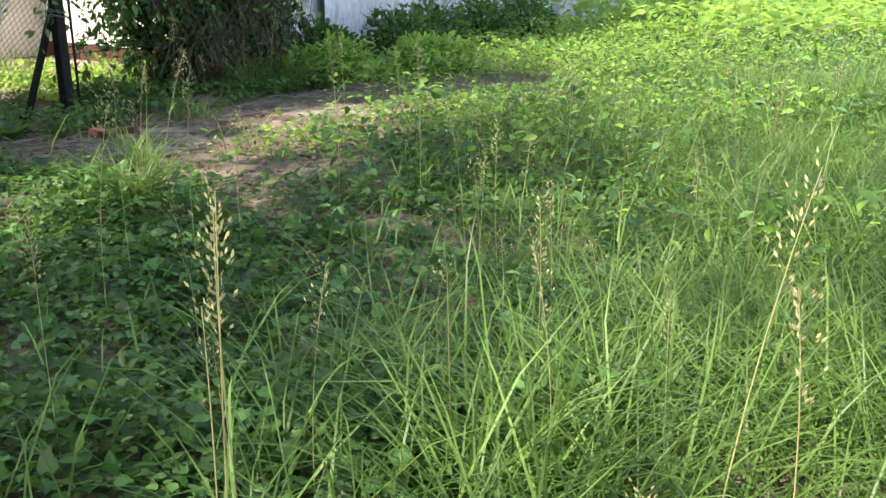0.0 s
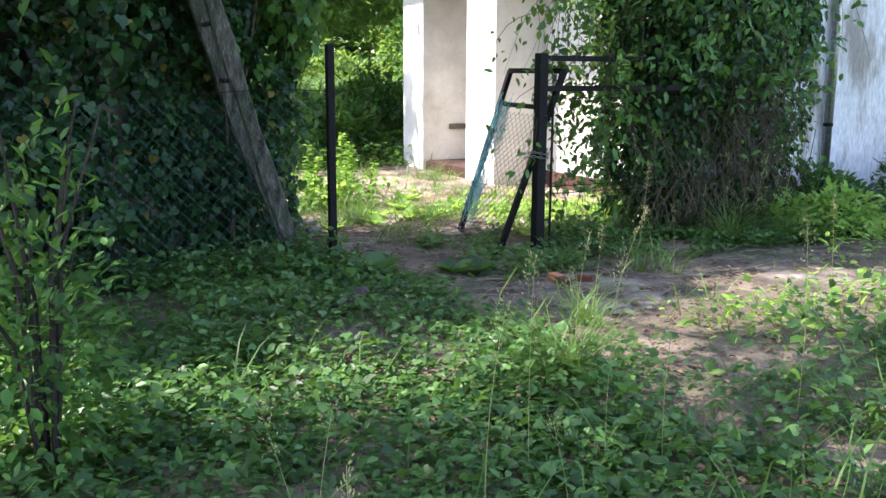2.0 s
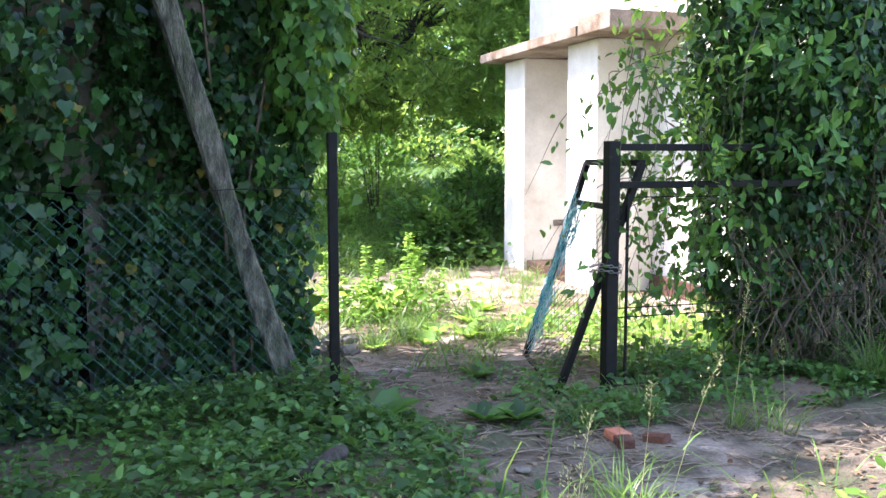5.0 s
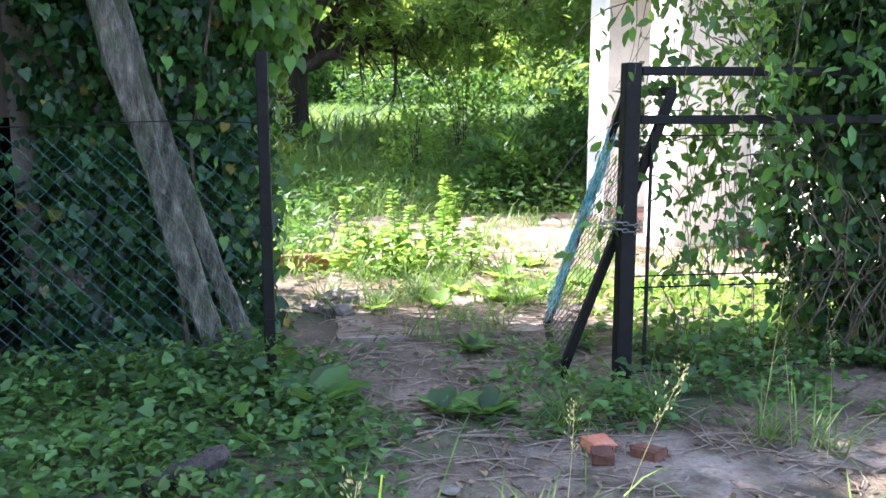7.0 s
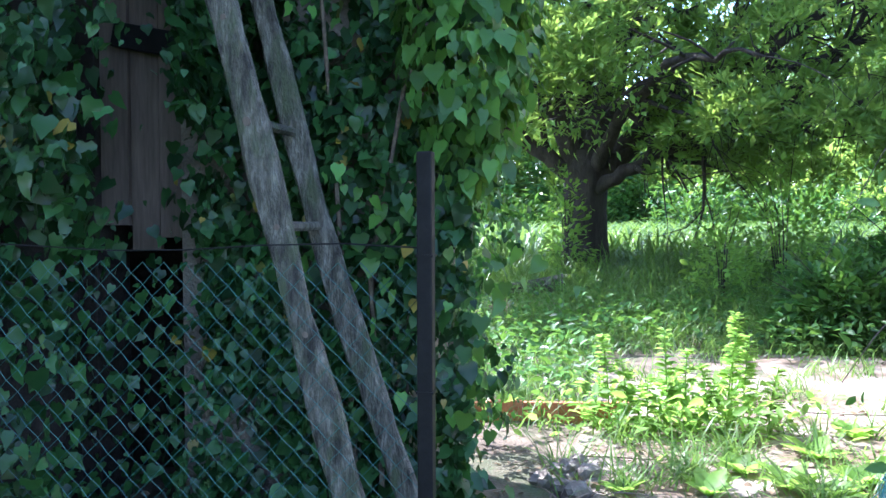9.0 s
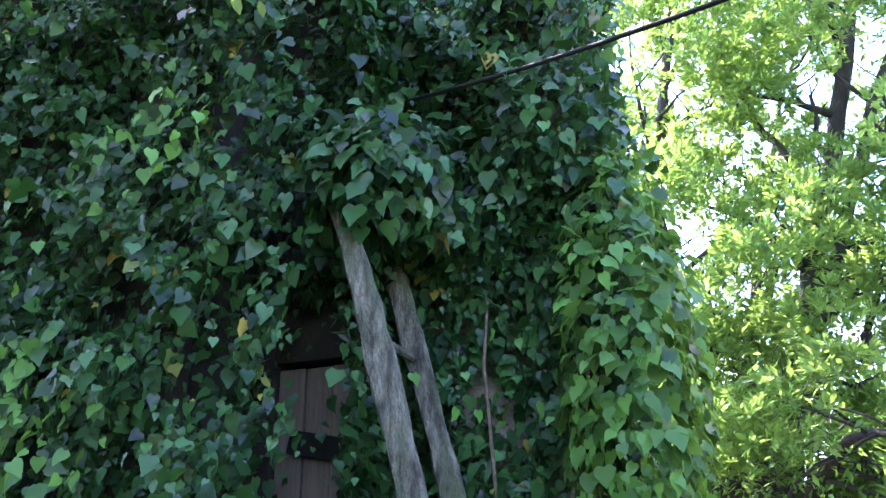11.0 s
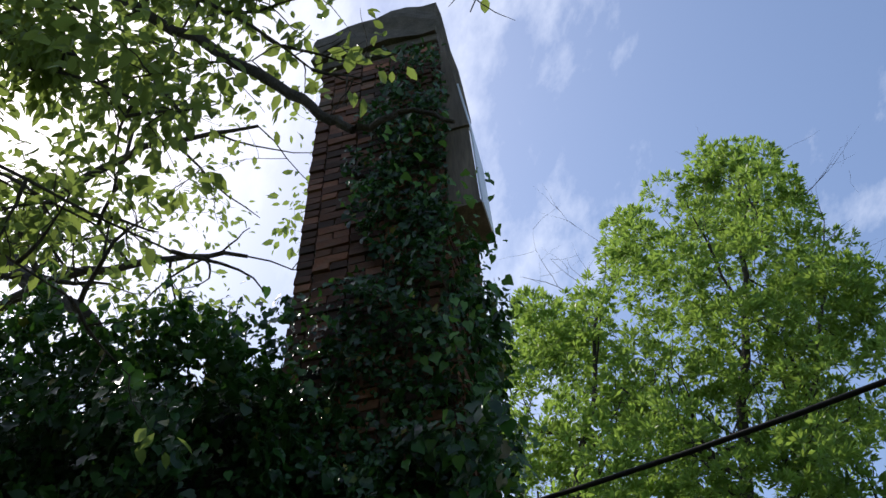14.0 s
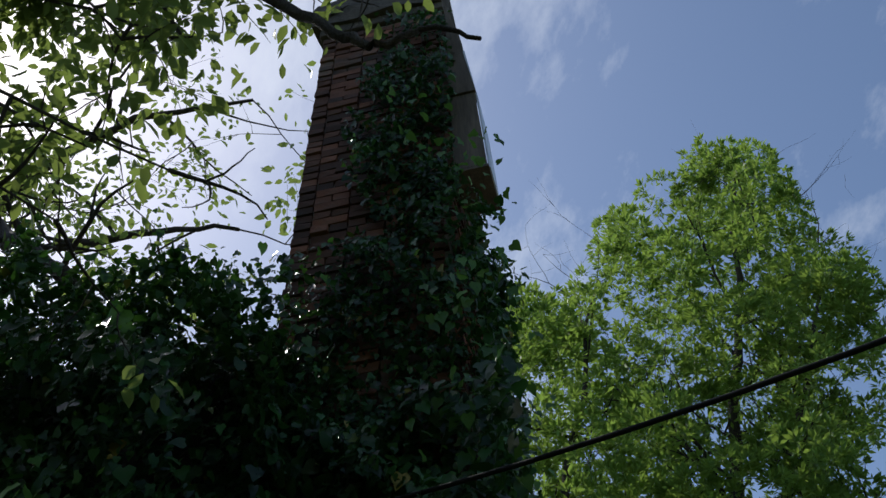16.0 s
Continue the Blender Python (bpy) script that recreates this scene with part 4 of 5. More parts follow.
def clumps(rs, tips, per, radius, size, shape=LEAFLET, hang=0.5, squash=0.7):
    tips = np.array(tips)
    n = len(tips) * per
    c = np.repeat(tips, per, 0)
    off = rs.normal(size=(n, 3)) * radius * np.array([1, 1, squash])
    at = c + off
    along = off / (np.linalg.norm(off, axis=1)[:, None] + 1e-6) + rs.normal(size=(n, 3)) * 0.5 + np.array([0, 0, -hang])
    face = np.array([0, 0, 1.0]) + rs.normal(size=(n, 3)) * 0.5
    return scatter(shape, at, along, face, size * (0.6 + 0.7 * rs.random(n)))


def tree_meshes(th, tubes, leaf_sets, leaf_mat, bark=None):
    v, f = joined([tube(p, r, s, 0.12, i) for i, (p, r, s) in enumerate(tubes)])
    mesh_object("trunk", v, f, bark or M_BARK, th, "", None, True)
    leaf_object("crown", leaf_sets, leaf_mat, th)


def build_big_tree():
    rs = np.random.default_rng(41)
    o = np.array([-0.1, 12.9, 0.58])
    th = thing("tree", *o, "huge old broadleaf tree with spreading low limbs", "tree")
    tubes, tips = [], []
    tubes.append(([(0.0, 0, -0.3), (0.0, 0, 0.05), (0.01, 0, 0.5), (0.0, 0, 1.0), (0.02, 0, 1.5), (0.05, 0, 2.0)], [0.52, 0.44, 0.37, 0.36, 0.40, 0.34], 14))
    k = lambda *w: [np.array(q) - o for q in w]
    limb(rs, k((0, 12.9, 2.1), (0.6, 12.8, 5), (2.0, 12.2, 9.5), (3.2, 12, 14), (4.6, 11.6, 19.5)), 0.27, 0.03, tubes, tips, 3, 1, 2.3, 0.25, 3, 4)
    limb(rs, k((-0.1, 12.9, 2.1), (-1.0, 12.8, 4.5), (-1.25, 12.2, 8), (-0.6, 12, 12), (0.6, 12, 16.5)), 0.24, 0.03, tubes, tips, 3, 1, 2.2, 0.2, 3, 4)
    limb(rs, k((0, 12.9, 2.0), (1.4, 12.5, 3.3), (3.2, 12.0, 4.3), (5.4, 11.6, 5.9)), 0.2, 0.03, tubes, tips, 3, 1, 1.7, 0.0, 3, 3)
    limb(rs, k((-0.1, 12.9, 1.9), (-1.2, 12.8, 2.9), (-2.6, 12.6, 3.6), (-4.0, 12.5, 5.0)), 0.17, 0.03, tubes, tips, 3, 1, 1.7, 0.1, 3, 3)
    limb(rs, k((0.5, 12.8, 4.6), (1.6, 12.4, 7), (3.2, 11.6, 11), (5.2, 11.2, 15)), 0.18, 0.03, tubes, tips, 3, 1, 2.0, 0.2, 3, 3)
    limb(rs, k((0, 12.9, 2.1), (0.6, 11.6, 3.2), (1.4, 10.0, 3.7), (2.2, 8.6, 3.4)), 0.14, 0.02, tubes, tips, 3, 1, 1.4, -0.1, 3, 4)
    limb(rs, k((0, 13.1, 2.1), (-0.3, 14.4, 5), (0.4, 15.5, 9), (1.5, 15.5, 13)), 0.2, 0.03, tubes, tips, 3, 1, 2.2, 0.2, 3, 3)
    limb(rs, k((0.1, 12.7, 1.9), (0.9, 12.3, 2.4), (1.8, 12.0, 2.64), (2.6, 12.0, 2.67), (4.2, 11.7, 3.2)), 0.13, 0.03, tubes, tips, 3, 1, 1.3, 0.0, 3, 4)
    limb(rs, k((0.2, 12.8, 2.2), (1.1, 12.4, 3.4), (2.0, 12.0, 4.05), (3.3, 12.0, 3.75), (4.5, 12.0, 4.25), (6.0, 11.9, 5.2)), 0.15, 0.04, tubes, tips, 3, 1, 1.3, 0.1, 3, 6)
    limb(rs, k((2.3, 12.1, 2.68), (2.9, 12.0, 3.06), (3.9, 12.0, 3.9), (4.6, 12.0, 5.4)), 0.08, 0.03, tubes, tips, 2, 1, 1.2, 0.1, 3, 3)
    limb(rs, k((0.1, 12.9, 2.1), (2.2, 12.6, 6.0), (3.5, 12.3, 9.5), (4.1, 12.2, 12.5), (4.5, 12.2, 17.0), (5.1, 12.2, 20.5)), 0.30, 0.03, tubes, tips, 3, 1, 2.0, 0.35, 3, 4)
    lumps = []
    while len(lumps) < 820:
        x, z = -4.6 + 11.2 * rs.random(), 1.9 + 20.4 * rs.random()
        y = 12.3 + 4.2 * (2 * rs.random() - 1) * (1.0 - 0.35 * z / 22)
        near = 15.2 / (y + 3.0)
        roof = 1.6 + (np.interp(0.67 + (x - 0.67) * near, [-5.0, -3.6, -1.9, -0.3, 1.0, 1.6, 2.6, 3.9, 5.3, 5.9, 6.4, 6.9], [7.0, 11.0, 16.2, 17.2, 16.9, 19.2, 19.4, 20.6, 21.2, 18.2, 15.4, 9.0]) - 1.6) / max(near, 0.9) + 0.7 * float(fbm(x, y, 2.3, 2.0))
        base = 2.1 + 0.16 * abs(x) - (0.75 if x > 1.2 else 0)
        if base < z < roof and not (z < 3.2 and -1.2 < x < 0.9 and y < 13.0):
            inside = min(roof - z, z - base, x + 5.0, 6.6 - x) / 2.5
            tier = float(fbm(x + 0.4 * z, 0.9 * z + 0.5 * y, 1.25, 3.0))
            if (tier > -0.16 or z < 7.5) and rs.random() < 1.0 - 0.25 * min(1.0, inside):
                lumps.append((x, y, z, 0.34 + 0.36 * rs.random()))
    lumps = np.array(lumps)
    tufts, per = 19, 21
    d = rs.normal(size=(len(lumps) * tufts, 3))
    d /= np.linalg.norm(d, axis=1)[:, None]
    d[:, 2] = np.where(d[:, 2] < -0.35, -d[:, 2], d[:, 2])
    rad = np.repeat(lumps[:, 3], tufts) * (0.45 + 0.75 * rs.random(len(d)) ** 0.55)
    heart = np.repeat(lumps[:, :3], tufts, 0) - o + d * rad[:, None] * np.array([1.0, 1.0, 0.9])
    lead = np.repeat(d * np.array([0.7, 0.7, 0.4]) + np.array([0, 0, 0.45]), per, 0)
    c = np.repeat(heart, per, 0)
    along = lead + 0.62 * rs.normal(size=(len(c), 3))
    at = c + 0.05 * along
    sets = [scatter(LEAFLET, at, along, np.array([0, 0, 1.0]) + 0.5 * rs.normal(size=(len(c), 3)), 0.145 * (0.5 + 0.8 * rs.random(len(c))))]
    inner = np.array(tips)
    inner = inner[(inner[:, 2] > 1.9) & (inner[:, 2] < 15.0)]
    inner = inner[rs.permutation(len(inner))[:900]]
    sets.append(clumps(rs, inner, 12, 0.24, 0.15, LEAFLET, 0.45, 0.6))
    keep_tubes = [tb for tb in tubes if max(p[2] for p in tb[0]) < 19.5]
    tree_meshes(th, keep_tubes, sets, M_TREE)


build_big_tree()


def build_walnut():
    rs = np.random.default_rng(52)
    o = np.array([-5.6, -1.7, 0.0])
    th = thing("walnut_tree", *o, "walnut tree hanging leafy branches over the gate", "tree")
    tubes, tips = [], []
    tubes.append(([(0.0, 0, -0.3), (0, 0, 0.2), (0.1, 0, 1.5), (0.2, 0.1, 3), (0.35, 0.1, 4.6), (0.6, 0.1, 6.0)], [0.34, 0.26, 0.22, 0.2, 0.19, 0.15], 12))
    k = lambda *w: [np.array(q) - o for q in w]
    limb(rs, k((-5.0, -1.6, 6.0), (-3.8, -1.3, 8.6), (-2.31, -1.2, 7.6), (-1.43, -1.2, 6.41), (-0.59, -1.2, 5.3), (-0.27, -1.2, 4.82), (-0.10, -1.2, 4.64), (0.07, -1.18, 4.74), (0.27, -1.16, 4.6)), 0.045, 0.008, tubes, [], 1, 60, 0.5, 0.0, 1, 59)
    # The last three limbs are unseen, added to carry the shading clusters.
    for a, b, q in (((-2.31, -1.2, 7.6), (-0.36, -1.2, 5.26), 1), ((-3.8, -1.3, 8.6), (-1.3, -1.2, 5.3), 2), ((-3.8, -1.3, 8.6), (-1.1, -1.1, 5.9), 2), ((-4.0, -1.4, 7.6), (-1.0, -1.2, 5.2), 2), ((-4.2, -1.5, 7.2), (-1.3, -1.1, 4.6), 2), ((-4.6, -1.6, 6.5), (-0.9, -1.1, 4.3), 0), ((-4.6, -1.6, 6.5), (-1.4, -1.0, 4.3), 1), ((-2.31, -1.2, 7.6), (-0.9, -1.3, 6.3), 2), ((-3.8, -1.3, 8.6), (0.1, -1.3, 6.15), 1), ((-2.8, -1.4, 8.0), (0.55, -1.4, 5.85), 1), ((-3.8, -1.4, 8.4), (-2.4, -2.4, 8.0), 2), ((-4.6, -1.6, 6.8), (-3.4, -3.2, 7.4), 2), ((-4.6, -1.6, 6.5), (-4.4, -4.0, 7.4), 2), ((-4.8, -1.6, 6.3), (-6.4, -3.4, 7.4), 2), ((-4.8, -1.6, 6.3), (-7.2, -0.6, 7.6), 2), ((-4.0, -1.4, 7.6), (-2.2, -1.2, 6.4), 2), ((-3.4, -3.2, 7.4), (-1.8, -5.0, 7.2), 2), ((-3.4, -3.2, 7.4), (-0.2, -5.0, 7.0), 2), ((-4.4, -4.0, 7.4), (-2.6, -6.0, 7.2), 2)):
        a, b = np.array(a) - o, np.array(b) - o
        mid = (a + b) / 2 + np.array([0, 0, 0.2]) + rs.normal(size=3) * 0.10
        mine = []
        limb(rs, [a, mid, b], 0.022, 0.004, tubes, mine, 2, 1, 0.42, -0.05, 3 if q else 2, 3)
        keep = {0: 0.06, 1: 0.16, 2: 0.8}[q]
        tips += [p for p in mine if rs.random() < keep]
    tips = np.array(tips)
    pick = rs.random(len(tips)) < min(1, 2500 / len(tips))
    # Leaf clusters outside the view, added to shade the ground and block sky light.
    shade_leaves = np.stack([-8.2 + 2.7 * rs.random(520), -2.6 + 2.1 * rs.random(520), 6.3 + 1.9 * rs.random(520)], 1) - o
    over = np.stack([-5.7 + 1.5 * rs.random(150), -2.3 + 1.9 * rs.random(150), 6.7 + 1.6 * rs.random(150)], 1) - o
    behind = np.stack([-4.2 + 4.6 * rs.random(420), -6.4 + 2.2 * rs.random(420), 6.3 + 1.4 * rs.random(420)], 1) - o
    shade_leaves = np.concatenate([shade_leaves, over, behind])
    tree_meshes(th, tubes, [clumps(rs, tips[pick], 7, 0.075, 0.088, OVAL, 0.8), clumps(rs, shade_leaves, 14, 0.2, 0.12, OVAL, 0.8)], M_WALNUT)
    # the gaunt limb behind the outbuilding
    rs = np.random.default_rng(53)
    o = np.array([-8.2, 3.9, 0.0])
    th = thing("tree", *o, "gnarled half-bare tree behind the ivy outbuilding", "tree")
    tubes, tips, bare = [], [], []
    tubes.append(([(0.0, 0, -0.3), (0, 0, 0.2), (0.1, -0.1, 3), (0.2, -0.2, 6), (0.4, -0.5, 9.5)], [0.4, 0.32, 0.27, 0.24, 0.2], 12))
    k = lambda *w: [np.array(q) - o for q in w]
    limb(rs, k((-7.8, 3.4, 9.5), (-6.4, 2.0, 9.9), (-5.3, 1.5, 8.9), (-4.5, 1.4, 8.0), (-3.9, 1.4, 7.4), (-3.3, 1.5, 6.9)), 0.13, 0.05, tubes, bare, 2, 2, 1.2, 0.15, 2, 8)
    limb(rs, k((-7.8, 3.4, 9.5), (-6.2, 2.6, 11.0), (-4.6, 2.4, 11.6), (-3.0, 2.4, 11.3)), 0.1, 0.02, tubes, tips, 3, 2, 1.4, 0.1, 3, 5)
    limb(rs, k((-7.8, 3.4, 9.5), (-6.0, 3.0, 10.0), (-4.2, 2.8, 9.6), (-2.9, 2.6, 9.0)), 0.09, 0.02, tubes, tips, 3, 2, 1.3, 0.1, 3, 5)
    tips = np.array(tips + bare[::3])
    pick = rs.random(len(tips)) < min(1, 260 / len(tips))
    tree_meshes(th, tubes, [clumps(rs, tips[pick], 8, 0.16, 0.12, OVAL, 0.5)], M_WALNUT)


build_walnut()


def build_far_trees():
    rs = np.random.default_rng(61)
    spots = []
    for k in range(38):
        a = radians(-62 + 3.7 * k)
        d = 34 + 22 * rs.random()
        spots.append((d * math.sin(a), d * math.cos(a), 7 + 8 * rs.random()))
    # Nine added trees, out of view, that block low sky light from behind.
    for k in range(9):
        a = radians(118 + 16 * k)
        spots.append((17 * math.sin(a), -3 + 15 * math.cos(a), 9 + 3 * rs.random()))
    for u, v, h in spots:
        if u > 3 and v < 9:
            continue
        z = float(ground_z(u, v))
        th = thing("tree", u, v, z, "distant leafy tree; those behind the viewpoint are unseen sky blockers", "tree", "far trees")
        tubes, tips = [([(0, 0, -0.3), (0.05, 0, h * 0.25), (0, 0.1, h * 0.5), (0.1, 0, h * 0.85)], [0.3, 0.24, 0.18, 0.05], 8)], []
        for q in range(9):
            z0 = h * (0.08 + 0.78 * q / 9)
            a = 2.4 * q + rs.random()
            grow(rs, (0, 0, z0), (math.cos(a), math.sin(a), 0.45), h * 0.36 * (1.1 - 0.6 * q / 9), 0.08, 2, tubes, tips, 0.7, 0.15, 3, 5)
        tips = np.array(tips)
        pick = rs.random(len(tips)) < min(1, 560 / len(tips))
        tree_meshes(th, [tb for tb in tubes if tb[1][0] > 0.035], [clumps(rs, tips[pick], 9, 0.6, 0.50)], M_TREE if rs.random() < 0.6 else M_SHOOT)


build_far_trees()


# ---- bushes and undergrowth ----
def leafy_bush(name, u, v, z, ru, rv, rz, count, size, mat, label, seed, shape=OVAL, category="bush", stems=9, group=""):
    rs = np.random.default_rng(seed)
    th = thing(name, u, v, z, label, category, group)
    tubes = []
    tops = []
    for k in range(stems):
        a = rs.random() * 6.28
        e = np.array([ru * math.cos(a) * rs.random(), rv * math.sin(a) * rs.random(), rz * (0.6 + 0.4 * rs.random())])
        m = e * np.array([0.35, 0.35, 0.6])
        tubes.append(([(0.1 * e[0], 0.1 * e[1], -0.05), tuple(m), tuple(e)], [0.012, 0.009, 0.004], 5))
        tops += [m, e, (m + e) / 2]
    v_, f_ = joined([tube(p, r, s) for p, r, s in tubes])
    tagged(mesh_object("stem", v_, f_, M_BARK, th), "", "", "", "stuff")
    d = rs.normal(size=(count, 3))
    d /= np.linalg.norm(d, axis=1)[:, None]
    d[:, 2] = np.abs(d[:, 2])
    rad = (0.45 + 0.55 * rs.random(count) ** 0.5) * (0.85 + 0.3 * fbm(2.2 * d[:, 0] + d[:, 2], 2.2 * d[:, 1] - d[:, 2], 1.5, seed % 7))
    at = d * rad[:, None] * np.array([ru, rv, rz])
    along = d + np.array([0, 0, -0.35]) + 0.5 * rs.normal(size=(count, 3))
    face = np.array([0, 0, 1.0]) + 0.4 * d + 0.4 * rs.normal(size=(count, 3))
    leaf_object("foliage", [scatter(shape, at, along, face, size * (0.6 + 0.7 * rs.random(count)))], mat, th)
    return th


def build_bushes():
    leafy_bush("bush", 3.0, 7.6, 0, 0.95, 0.8, 1.15, 3600, 0.13, M_SHOOT, "dark green leafy bush beside the porch", 71)
    leafy_bush("bush", 4.3, 9.2, 0.2, 1.2, 1.0, 1.5, 3600, 0.13, M_SHOOT, "dark green leafy bush behind the porch", 73)
    leafy_bush("shrub", -2.15, -2.6, 0, 0.36, 0.36, 1.4, 1300, 0.062, M_SHOOT, "young shrub with pale new shoots by the path", 74, OVAL, "shrub")
    leafy_bush("shrub", -2.7, -1.6, 0, 0.5, 0.4, 1.1, 1000, 0.08, M_SHOOT, "leafy shrub against the ivy fence", 75, OVAL, "shrub")
    leafy_bush("sapling", 1.9, 9.9, 0.2, 0.6, 0.5, 1.5, 600, 0.12, M_FRESH, "thin pale sapling in the long grass", 76, OVAL, "sapling", 4)
    leafy_bush("sapling", -0.35, 12.1, 0.5, 0.45, 0.35, 1.9, 420, 0.13, M_FRESH, "thin leafy sapling against the big trunk", 77, OVAL, "sapling", 5)
    leafy_bush("sapling", 2.9, 11.0, 0.4, 1.0, 0.7, 2.2, 1100, 0.12, M_FRESH, "pale leafy sapling under the big tree", 78, OVAL, "sapling", 6)
    for k, (u, v, h) in enumerate(((5.6, 0.4, 0.6), (6.8, 0.1, 0.7), (7.9, 0.3, 0.8), (9.2, 0.2, 0.8), (10.6, 0.2, 0.8), (5.0, -0.3, 0.4), (6.1, -0.8, 0.45))):
        leafy_bush("bramble", u, v, 0, 0.8, 0.5, h, 1500, 0.10, M_COVER if k < 5 else M_FRESH, "tangled bramble growing along the peeling wall", 80 + k, OVAL, "bramble", 9, "brambles at the wall")


build_bushes()


def build_hedge():
    rs = np.random.default_rng(151)
    for k in range(30):
        a = radians(-58 + 4.0 * k)
        d = 25 + 6 * rs.random()
        u, v = d * math.sin(a), d * math.cos(a)
        if u > 3.5 and v < 10:
            continue
        leafy_bush("bush", u, v, float(ground_z(u, v)), 1.6 + rs.random(), 1.4, 1.6 + 1.8 * rs.random(), 1100, 0.30, M_SHOOT if rs.random() < 0.4 else M_TREE, "broad green bush at the meadow's far edge", 200 + k, LEAFLET, "bush", 6, "far bushes")
    for k in range(26):
        a = radians(-52 + 4.2 * k)
        d = 31 + 5 * rs.random()
        u, v = d * math.sin(a), d * math.cos(a)
        if u > 3.5 and v < 10:
            continue
        leafy_bush("bush", u, v, float(ground_z(u, v)), 2.2 + rs.random(), 1.8, 4.0 + 2.5 * rs.random(), 2600, 0.46, M_SHOOT if rs.random() < 0.5 else M_TREE, "tall green thicket behind the meadow", 260 + k, LEAFLET, "bush", 6, "far thickets")


build_hedge()


def spread_points(rs, n, u0, u1, v0, v1, keep):
    u, v = u0 + (u1 - u0) * rs.random(n), v0 + (v1 - v0) * rs.random(n)
    k = keep(u, v, rs.random(n))
    return u[k], v[k]


def bare(u, v):
    """How bare the ground is, 0 to 1: the trodden way through the gate and the strip along the fence."""
    way = np.exp(-(((u - 0.95 - 0.12 * (v < -1) * (-v - 1)) / 0.62) ** 2)) * (v < 1.6) * (v > -3.2)
    strip = np.exp(-(((v + 1.15 + 0.28 * (u - 1.5)) / 0.6) ** 2)) * (u > 0.9) * (u < 6)
    far_way = np.exp(-(((v - 15.5 - 0.25 * u) / 1.3) ** 2))
    patch = np.exp(-(((u - 0.2) / 0.7) ** 2 + ((v + 3.2) / 0.5) ** 2)) * 0.8
    return np.clip(np.maximum.reduce([way, strip, far_way, patch]), 0, 1)


def build_ground_plants():
    rs = np.random.default_rng(91)
    # ground ivy
    def ivy_keep(u, v, q):
        dens = np.clip(1.2 - 0.9 * (u - 0.25 - 0.15 * fbm(u, v, 3, 1)) / 0.35, 0, 1) * (v < 0.55)
        dens = np.maximum(dens, 0.9 * ((u > 0.85) & (v > -0.75) & (v < 0.75) & (u < 5)) * (fbm(u, v, 2.2, 3) > -0.35))
        dens = np.maximum(dens, 0.65 * ((u > 0.0) & (u < 2.2) & (v < -2.2) & (v > -5.2)) * (fbm(u, v, 1.6, 4) > -0.05))
        return q < dens * (0.55 + 0.5 * fbm(u, v, 1.7, 8)) * (1 - 0.85 * bare(u, v) * (u > 0.3))
    u, v = spread_points(rs, 190000, -3.4, 5.0, -5.8, 0.75, ivy_keep)
    n = len(u)
    h = (0.03 + 0.16 * rs.random(n) ** 1.5) * (0.7 + 0.6 * fbm(u, v, 1.3, 6))
    h = h + 0.25 * np.exp(-((v / 0.35) ** 2)) * (u < 0.1) * rs.random(n)
    at = np.stack([u, v, ground_z(u, v) + np.maximum(h, 0.02)], 1)
    along = rs.normal(size=(n, 3)) * np.array([1, 1, 0.35])
    face = np.array([0, 0, 1.0]) + 0.5 * rs.normal(size=(n, 3))
    size = 0.053 * (0.35 + 0.95 * rs.random(n) ** 1.2)
    h = n // 2
    ob = leaf_object("ground_cover", [scatter(IVY, at[:h], along[:h], face[:h], size[:h]), scatter(OVAL, at[h:], along[h:], face[h:], 1.15 * size[h:])], M_COVER, None, YARD)
    tagged(ob, "low carpet of ground ivy over the earth", "ground cover", "", "stuff")
    # leafy weeds on the sunny side
    def weed_keep(u, v, q):
        d = ((u > 0.8) & (v < -1.3)) * np.clip(0.62 + 0.6 * fbm(u, v, 1.5, 9) + 0.1 * (u - 1), 0, 1)
        d = np.maximum(d, 0.9 * ((u > 4.2) & (v < 0.9) & (v > -1.5)))
        return (q < d * (1 - bare(u, v))) & ~((u < 2.6) & (v > -2.1))
    u, v = spread_points(rs, 46000, 0.5, 12, -6.5, 0.9, weed_keep)
    n = len(u)
    at = np.stack([u, v, ground_z(u, v) + 0.03 + 0.42 * rs.random(n) ** 1.4 * np.clip(0.55 + 0.6 * fbm(u, v, 1.1, 12), 0.15, 1)], 1)
    along = rs.normal(size=(n, 3)) * np.array([1, 1, 0.45])
    face = np.array([0, 0, 1.0]) + 0.4 * rs.normal(size=(n, 3))
    size = 0.085 * (0.35 + 0.9 * rs.random(n))
    # Leaf colour carries sun and shade: the paler share grows towards the fence.
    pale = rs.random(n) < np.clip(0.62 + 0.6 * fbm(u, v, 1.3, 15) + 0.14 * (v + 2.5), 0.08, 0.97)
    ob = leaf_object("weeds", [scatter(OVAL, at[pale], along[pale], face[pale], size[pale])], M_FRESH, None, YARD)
    tagged(ob, "thick leafy weeds beside the path, coloured pale as if sunlit", "weeds", "", "stuff")
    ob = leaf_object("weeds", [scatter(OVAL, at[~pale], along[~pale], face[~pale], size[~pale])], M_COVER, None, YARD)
    tagged(ob, "leafy weeds beside the path, coloured darker as if shaded", "weeds", "", "stuff")
    u, v = spread_points(rs, 15000, 11, 27, -9, 0.9, lambda u, v, q: q < 0.55 + 0.5 * fbm(u, v, 0.9, 3))
    n = len(u)
    at = np.stack([u, v, ground_z(u, v) + 0.05 + 0.5 * rs.random(n)], 1)
